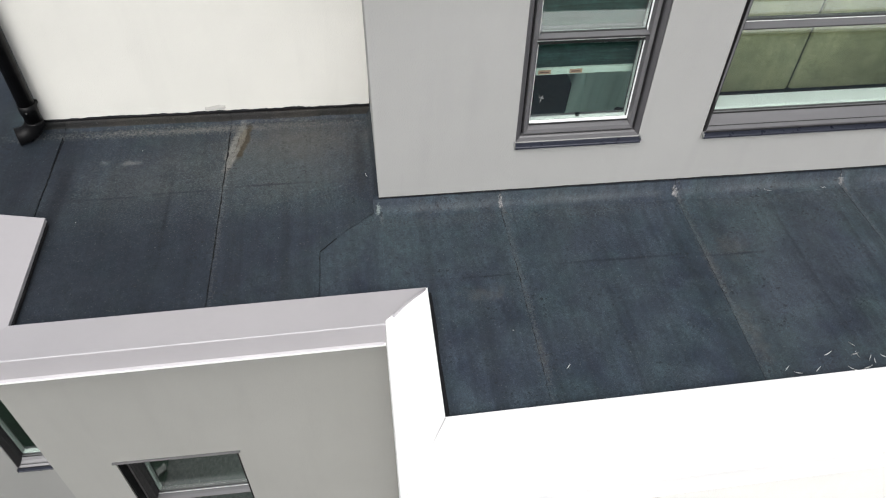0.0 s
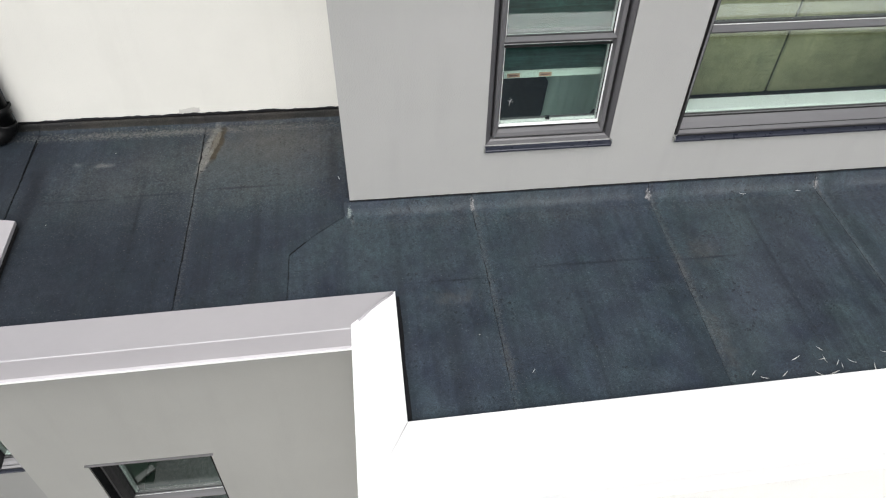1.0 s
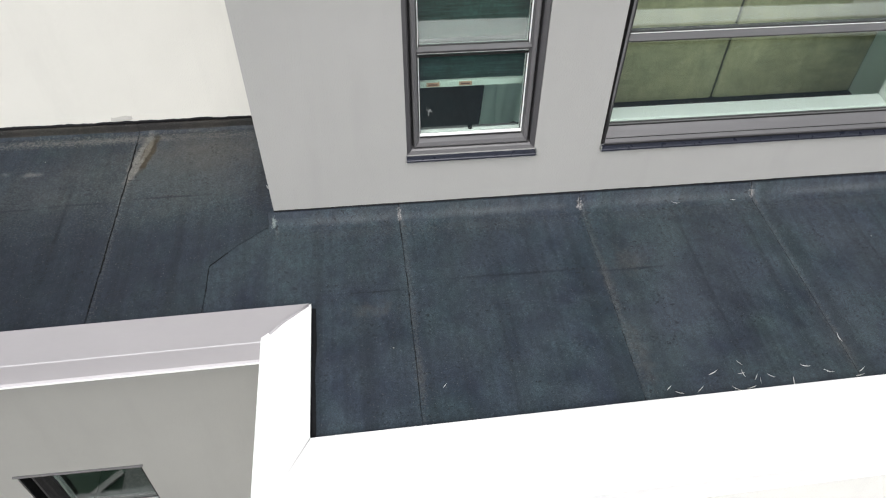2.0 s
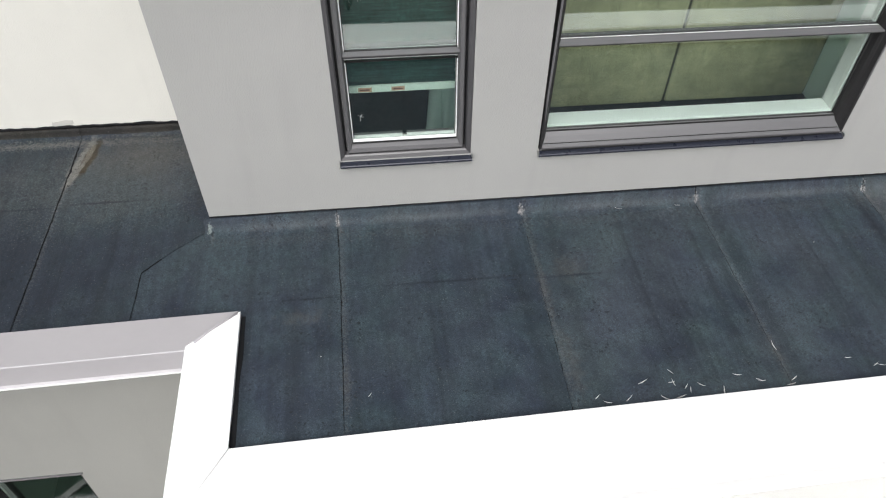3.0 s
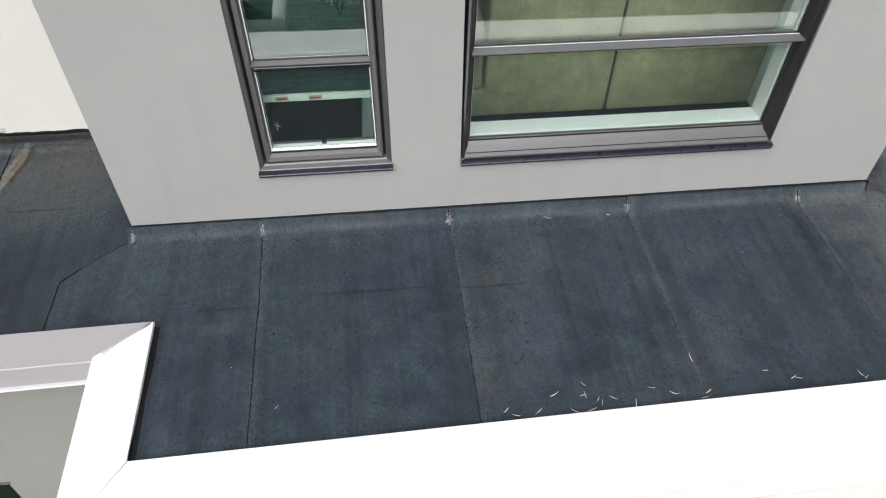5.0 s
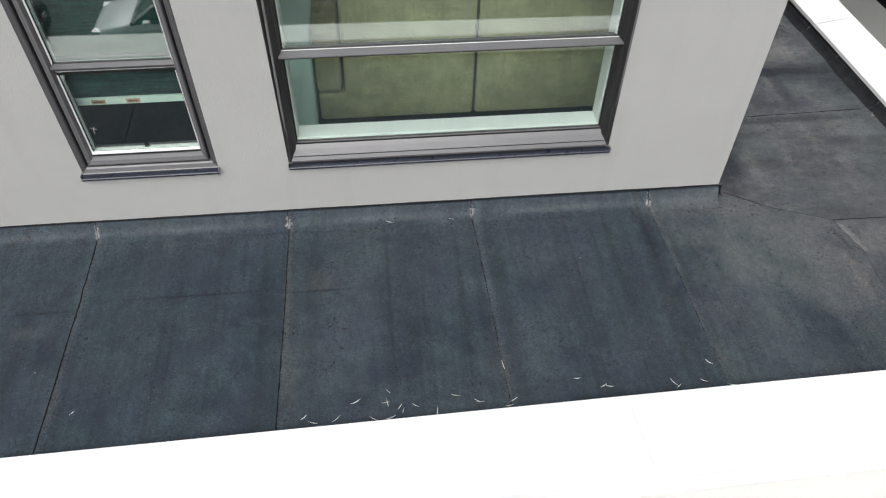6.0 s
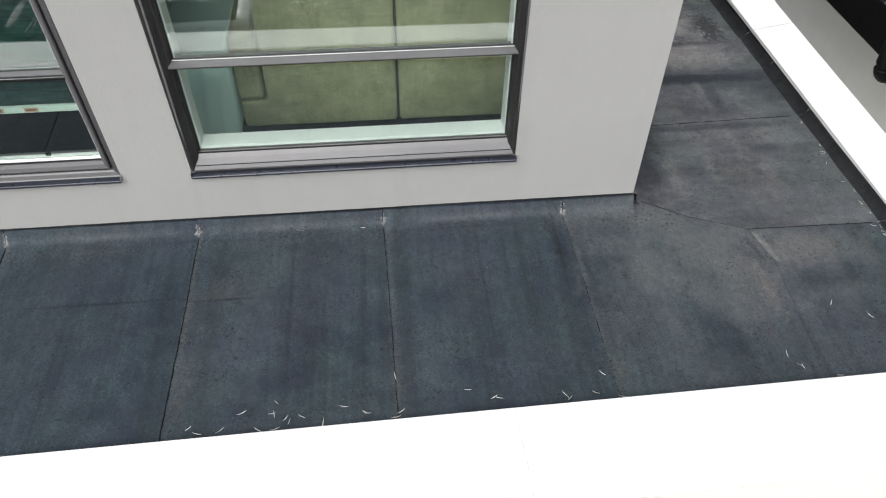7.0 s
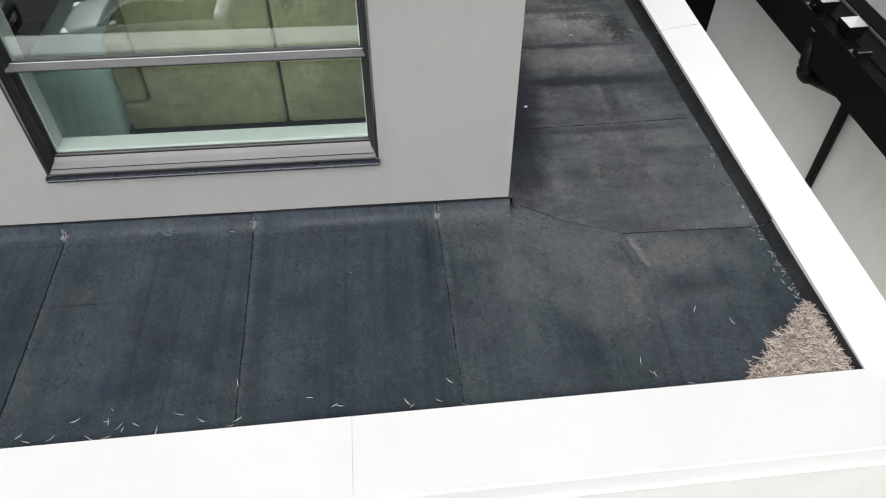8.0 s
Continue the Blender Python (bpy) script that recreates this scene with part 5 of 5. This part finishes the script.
def heap_height(x, y):
    """1 in the corner, 0 along the slanting edge of the heap."""
    ex, fy = inner_east(y) - 0.06 - x, y - inner_front(x) - 0.02
    return 1.0 - (ex / 0.46 + fy / 0.41) + 0.14 * noise.noise((x * 14, y * 14, 0)) + 0.10 * noise.noise((x * 41, y * 41, 3))


count = 0
while count < 3600:
    x, y = rng.uniform(4.5, 5.09), rng.uniform(-1.16, -0.55)
    h = heap_height(x, y)
    if x > inner_east(y) - 0.055 or y < inner_front(x) + 0.004 or h < 0 or rng.random() > min(1.0, 0.35 + 3.5 * h):
        continue
    z = roof_z(x, y) + 0.010 + min(0.05, 0.16 * h) * rng.random()
    lie = rng.gauss(-0.1, 0.65) + rng.choice((0.0, math.pi)) if rng.random() < 0.7 else rng.uniform(0, 6.28)
    blade(heap, (x, y, z), rng.uniform(0.024, 0.050), rng.uniform(0.0020, 0.0043), lie, rng.uniform(-0.006, 0.010), rng.uniform(0.0, 0.006))
    count += 1
thing("leaf_heap", heap, LEAF, "heap of straw-coloured dry leaves in the roof corner", "leaves", kind="stuff")
litter = bmesh.new()
for k in range(110):
    y = rng.choice((rng.gauss(-0.35, 0.25), rng.gauss(0.35, 0.3), rng.gauss(-0.55, 0.12), rng.gauss(-0.7, 0.1)))
    x = inner_east(y) - 0.066 - abs(rng.gauss(0, 0.020))
    if rng.random() < 0.55 and -0.75 < y < 0.9:
        blade(litter, (x, y, roof_z(x, y) + 0.009), rng.uniform(0.014, 0.030), rng.uniform(0.0012, 0.0022), rng.uniform(0, 6.28), 0.0, 0.003)
thing("leaf_litter", litter, PALE_LEAF, "loose dry leaves along the foot of the parapet", "leaves", kind="stuff")
grit = bmesh.new()
for cx, cy, sx, sy, many in ((4.80, -0.62, 0.07, 0.035, 36), (4.86, -0.34, 0.05, 0.06, 30), (4.90, 0.05, 0.04, 0.12, 34), (4.72, 1.90, 0.12, 0.10, 130), (4.80, 1.68, 0.05, 0.14, 90), (3.94, 1.15, 0.05, 0.25, 30), (4.30, -0.45, 0.06, 0.10, 30)):
    for k in range(many):
        x, y = rng.gauss(cx, sx), rng.gauss(cy, sy)
        if x > inner_east(y) - 0.075 or x < 3.84:
            continue
        r = rng.uniform(0.0015, 0.0034)
        c = Vector((x, y, roof_z(x, y) + 0.005 + r * 0.6))
        vs = [grit.verts.new(c + Vector(d) * r) for d in ((1, 0, -0.6), (-0.5, 0.86, -0.6), (-0.5, -0.86, -0.6), (0, 0, 0.9))]
        for t3 in ((0, 1, 3), (1, 2, 3), (2, 0, 3)):
            grit.faces.new([vs[i] for i in t3])
thing("roof_grit", grit, ASPHALT, "loose dark roofing grit by the parapet", "grit", kind="stuff")
twigs = bmesh.new()
for k in range(28):
    x, y = rng.gauss(4.68, 0.12), rng.gauss(2.13, 0.05)
    blade(twigs, (x, y, roof_z(x, y) + 0.010 + 0.02 * rng.random()), rng.uniform(0.03, 0.07), 0.006, rng.uniform(0, 6.28), rng.uniform(-0.01, 0.02), 0.004)
thing("twig_litter", twigs, WEED, "small tuft of dry twigs and leaves on the roof", "leaves", kind="stuff")


# ---- felt sheets, their seams and upstands ----
rng = random.Random(3)


def edge_walk(a, b, seed, amp=0.0024, step=0.016):
    """Points from a up to b, with the small wander of a hand-cut felt edge."""
    a, b = Vector(a), Vector(b)
    n = max(1, int((b - a).length / step))
    out = []
    side_way = Vector((-(b - a).y, (b - a).x)).normalized()
    for i in range(n):
        p = a.lerp(b, i / n)
        w = amp * (noise.noise((p.x * 9 + seed, p.y * 9, seed * 3.7)) + 0.8 * noise.noise((p.x * 45 + seed, p.y * 45, seed * 1.9))) if i else 0.0
        out.append(p + side_way * w)
    return out


def sheet(corners, mat, lift, seed):
    """A felt sheet: corners anticlockwise; lift(x, y) its height above the deck."""
    pts = []
    for a, b in zip(corners, corners[1:] + corners[:1]):
        pts += edge_walk(a, b, seed)
    bm = bmesh.new()
    up = [bm.verts.new((p.x, p.y, roof_z(p.x, p.y) + lift(p.x, p.y))) for p in pts]
    dn = [bm.verts.new((p.x, p.y, roof_z(p.x, p.y) - 0.011)) for p in pts]
    bm.faces.new(up)
    for i in range(len(pts)):
        j = (i + 1) % len(pts)
        bm.faces.new((dn[i], dn[j], up[j], up[i]))
    return part("felt_sheet", bm, mat, deck)


def bead(points, seed, width=0.0044):
    """Bitumen squeezed out along a seam, thick and thin."""
    path = []
    for a, b in zip(points, points[1:]):
        path += edge_walk(a, b, seed)
    path.append(Vector(points[-1]))
    bm = bmesh.new()
    rows = []
    for i, p in enumerate(path):
        d = (path[min(i + 1, len(path) - 1)] - path[max(i - 1, 0)]).normalized()
        q = Vector((-d.y, d.x))
        w = width * (0.15 + 2.6 * abs(noise.noise((p.x * 31 + seed, p.y * 31, 5.0))))
        z = roof_z(p.x, p.y) + 0.0045
        rows.append([bm.verts.new((*(p - q * w), z - 0.004)), bm.verts.new((*p, z + 0.0022)), bm.verts.new((*(p + q * w), z - 0.004))])
    for a, b in zip(rows, rows[1:]):
        for k in (0, 1):
            bm.faces.new((a[k], a[k + 1], b[k + 1], b[k])).smooth = True
    part("seam", bm, BITUMEN, deck, "black bitumen seam")


def rise(x0, x1):
    return lambda x, y: 0.005 * (x - x0) / (x1 - x0)


# west of the bay
FY = lambda x: -0.578 + 0.0192 * x - 0.03
WY = WHITE_Y + 0.03
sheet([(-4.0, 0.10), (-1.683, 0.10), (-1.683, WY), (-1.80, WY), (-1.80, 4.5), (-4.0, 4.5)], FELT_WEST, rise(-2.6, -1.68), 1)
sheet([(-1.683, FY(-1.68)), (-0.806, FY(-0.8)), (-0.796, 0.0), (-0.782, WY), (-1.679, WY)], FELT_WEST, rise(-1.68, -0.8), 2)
sheet([(-0.806, FY(-0.8)), (-0.305, FY(-0.3)), (-0.300, -0.268), (-0.18, -0.143), (0.0, 0.0), (0.02, WY), (-0.782, WY), (-0.796, 0.0)], FELT_LINK, rise(-0.8, 0.05), 3)
# in front of the bay
FI = lambda x: inner_front(x) - 0.03
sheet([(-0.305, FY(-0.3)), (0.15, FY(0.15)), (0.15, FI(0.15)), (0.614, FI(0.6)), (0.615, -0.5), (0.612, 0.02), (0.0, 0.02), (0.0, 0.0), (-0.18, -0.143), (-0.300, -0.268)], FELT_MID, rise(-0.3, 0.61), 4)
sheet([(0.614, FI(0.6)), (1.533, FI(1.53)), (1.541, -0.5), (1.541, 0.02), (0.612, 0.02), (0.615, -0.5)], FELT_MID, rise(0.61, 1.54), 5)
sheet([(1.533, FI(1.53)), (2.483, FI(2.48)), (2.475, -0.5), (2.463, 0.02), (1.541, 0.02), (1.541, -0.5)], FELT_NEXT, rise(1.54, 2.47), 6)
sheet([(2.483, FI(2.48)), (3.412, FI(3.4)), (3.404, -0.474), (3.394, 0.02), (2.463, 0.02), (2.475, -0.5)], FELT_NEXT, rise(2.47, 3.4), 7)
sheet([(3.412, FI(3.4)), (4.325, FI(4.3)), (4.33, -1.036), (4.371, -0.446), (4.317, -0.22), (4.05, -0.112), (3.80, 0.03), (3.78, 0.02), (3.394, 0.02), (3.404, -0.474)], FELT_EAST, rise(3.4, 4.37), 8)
# east side, laid crosswise
EX = lambda y: inner_east(y) - 0.02
sheet([(4.325, FI(4.3)), (EX(-1.17), FI(5.1)), (EX(-0.22), -0.227), (4.317, -0.22), (4.371, -0.446), (4.33, -1.036)], FELT_EAST, lambda x, y: 0.0015, 9)
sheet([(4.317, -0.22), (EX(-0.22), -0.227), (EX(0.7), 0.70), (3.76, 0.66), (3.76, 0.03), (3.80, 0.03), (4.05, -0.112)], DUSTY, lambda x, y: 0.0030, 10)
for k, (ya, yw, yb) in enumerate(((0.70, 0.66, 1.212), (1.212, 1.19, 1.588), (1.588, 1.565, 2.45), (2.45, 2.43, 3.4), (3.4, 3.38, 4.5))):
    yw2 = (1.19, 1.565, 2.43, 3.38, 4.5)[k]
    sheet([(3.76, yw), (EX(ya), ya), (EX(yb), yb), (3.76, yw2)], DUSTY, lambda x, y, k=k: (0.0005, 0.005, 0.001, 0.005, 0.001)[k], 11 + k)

bead([(-1.687, -0.60), (-1.687, 0.116), (-1.673, 0.70)], 1)
bead([(-0.808, -0.59), (-0.796, -0.046), (-0.784, 0.70)], 2)
bead([(-0.307, -0.58), (-0.300, -0.268), (-0.22, -0.185)], 3, 0.0020)
bead([(0.614, -1.22), (0.616, -0.5), (0.612, -0.06)], 4)
bead([(1.533, -1.20), (1.541, -0.5), (1.541, -0.06)], 5, 0.0032)
bead([(2.483, -1.18), (2.475, -0.5), (2.463, -0.06)], 6, 0.0034)
bead([(3.412, -1.16), (3.404, -0.474), (3.395, -0.06)], 7, 0.0030)
bead([(4.33, -1.036), (4.371, -0.446), (4.317, -0.22), (4.05, -0.112), (3.83, 0.03)], 8, 0.0014)
bead([(4.317, -0.222), (4.99, -0.227)], 9, 0.0014)
bead([(3.80, 0.662), (4.95, 0.698)], 10, 0.0018)


def upstand(a, b, out, height, mat, foot=0.075, over=0.014, wander=0.16):
    """The felt turned up against a wall from a to b; out: the way from the wall into the roof."""
    a, b, o = Vector(a), Vector(b), Vector(out)
    prof = ((foot, 0.0045), (foot * 0.72, 0.0075), (foot * 0.42, height * 0.25), (foot * 0.18, height * 0.60), (0.006, height * 0.95), (0.0, height), (-over, height + 0.001))
    n = max(2, int((b - a).length / 0.05))
    bm = bmesh.new()
    rows = []
    for i in range(n + 1):
        p = a.lerp(b, i / n)
        wob = 1.0 + wander * noise.noise((p.x * 6, p.y * 6, 1.3))
        rows.append([bm.verts.new((p.x + o.x * d * wob, p.y + o.y * d * wob, roof_z(p.x, p.y) + z)) for d, z in prof])
    for r1, r2 in zip(rows, rows[1:]):
        for k in range(len(prof) - 1):
            bm.faces.new((r1[k], r1[k + 1], r2[k + 1], r2[k])).smooth = True
    part("felt_upstand", bm, mat, deck, "felt turned up at the foot of the wall")


for xa, xb, mat in ((-0.03, 0.611, FELT_MID), (0.614, 1.540, FELT_MID), (1.543, 2.462, FELT_NEXT), (2.466, 3.393, FELT_NEXT), (3.397, 3.772, FELT_EAST)):
    upstand((xa, 0.0), (xb, 0.0), (0, -1), 0.072, mat, 0.08, 0.03)
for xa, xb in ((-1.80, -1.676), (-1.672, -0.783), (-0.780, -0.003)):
    upstand((xa, WHITE_Y), (xb, WHITE_Y), (0, -1), 0.062, DARK_FELT, 0.030, 0.016, 0.6)
    upstand((xa, WHITE_Y - 0.006), (xb, WHITE_Y - 0.006), (0, -1), 0.020, FELT_WEST, 0.066, 0.006, 0.5)
upstand((0.0, 0.0), (0.0, WHITE_Y), (-1, 0), 0.078, FELT_WEST, 0.045, 0.014)
upstand((3.78, 0.0), (3.78, 0.66), (1, 0), 0.09, DUSTY, 0.04)
upstand((3.78, 0.665), (3.78, 4.3), (1, 0), 0.11, DUSTY, 0.04)
for ya, yb in ((-1.14, -0.226), (-0.222, 0.70), (0.703, 1.212), (1.215, 1.588), (1.591, 4.5)):
    upstand((inner_east(ya), ya), (inner_east(yb), yb), (-1, 0), 0.034 if ya < -1 else 0.048, WEATHERED, 0.058, 0.02, 0.10)
# these black strips are widened to put the copings' contact shade into colour
upstand((0.18, inner_front(0.18)), (5.10, inner_front(5.10)), (0, 1), 0.022, BITUMEN, 0.010, 0.02, 0.6)
upstand((0.172, -1.22), (0.172, -0.575), (1, 0), 0.024, BITUMEN, 0.026, 0.02, 0.3)
upstand((-1.60, -0.607), (0.17, -0.575), (0, 1), 0.022, BITUMEN, 0.006, 0.02)
upstand((-1.60, -0.60), (-1.60, 0.03), (1, 0), 0.022, BITUMEN, 0.006, 0.02)

# ragged black strips added for the shadow line along the feet of the walls
def foot_shadow(name, a, b, out, z, low, high, seed, label):
    """A thin uneven bead on a wall face from a to b; out: the way off the wall; low, high: its usual reach below and above z."""
    a, b, o = Vector(a), Vector(b), Vector(out)
    n = int((b - a).length / 0.012)
    bm = bmesh.new()
    rows = []
    for i in range(n + 1):
        p = a.lerp(b, i / n)
        u = (b - a).length * i / n
        w = noise.noise((u * 5 + seed, seed, 0.3)) + 0.7 * noise.noise((u * 23, seed, 7.1)) + 0.5 * noise.noise((u * 60, seed, 2.1))
        up = high * max(0.15, 1.0 + 1.1 * w)
        down = low * max(0.4, 1.0 - 0.5 * w)
        rows.append([bm.verts.new((p.x + o.x * d, p.y + o.y * d, z + h)) for d, h in ((-0.004, -down), (0.0035, -down * 0.8), (0.0045, 0.0), (0.0016, up), (-0.004, up))])
    for r1, r2 in zip(rows, rows[1:]):
        for k in range(4):
            bm.faces.new((r1[k], r1[k + 1], r2[k + 1], r2[k]))
    thing(name, bm, BITUMEN, label, "sealant", kind="structure")


foot_shadow("trim_mastic_south", (0.0, 0.0), (3.762, 0.0), (0, -1), WALL_FOOT, 0.005, 0.0018, 1.7, "thin uneven black mastic line at the wall foot")
foot_shadow("trim_mastic_white", (-1.77, WHITE_Y), (-0.003, WHITE_Y), (0, -1), 0.062, 0.010, 0.0065, 5.2, "ragged black mastic line at the white wall's foot")

# ---- the bay is sheared a hair westwards to fit the camera's view ----
LEANING = {"wall_south": None, "wall_east": None, "wall_west": None, "window_1": 0.020, "roller_blind": 0.016, "window_latch": 0.014, "scrape_mark": 0.006}


bpy.context.view_layer.update()
for ob in list(scene.objects):
    top_thing = ob
    while top_thing.parent:
        top_thing = top_thing.parent
    if ob.type == "MESH" and top_thing.name in LEANING:
        m, back = ob.matrix_world.copy(), ob.matrix_world.inverted()
        for vert in ob.data.vertices:
            p = m @ vert.co
            k = LEANING[top_thing.name]
            p.x -= (p.z - 0.08) * (0.022 - 0.0040 * p.x if k is None else k)
            vert.co = back @ p
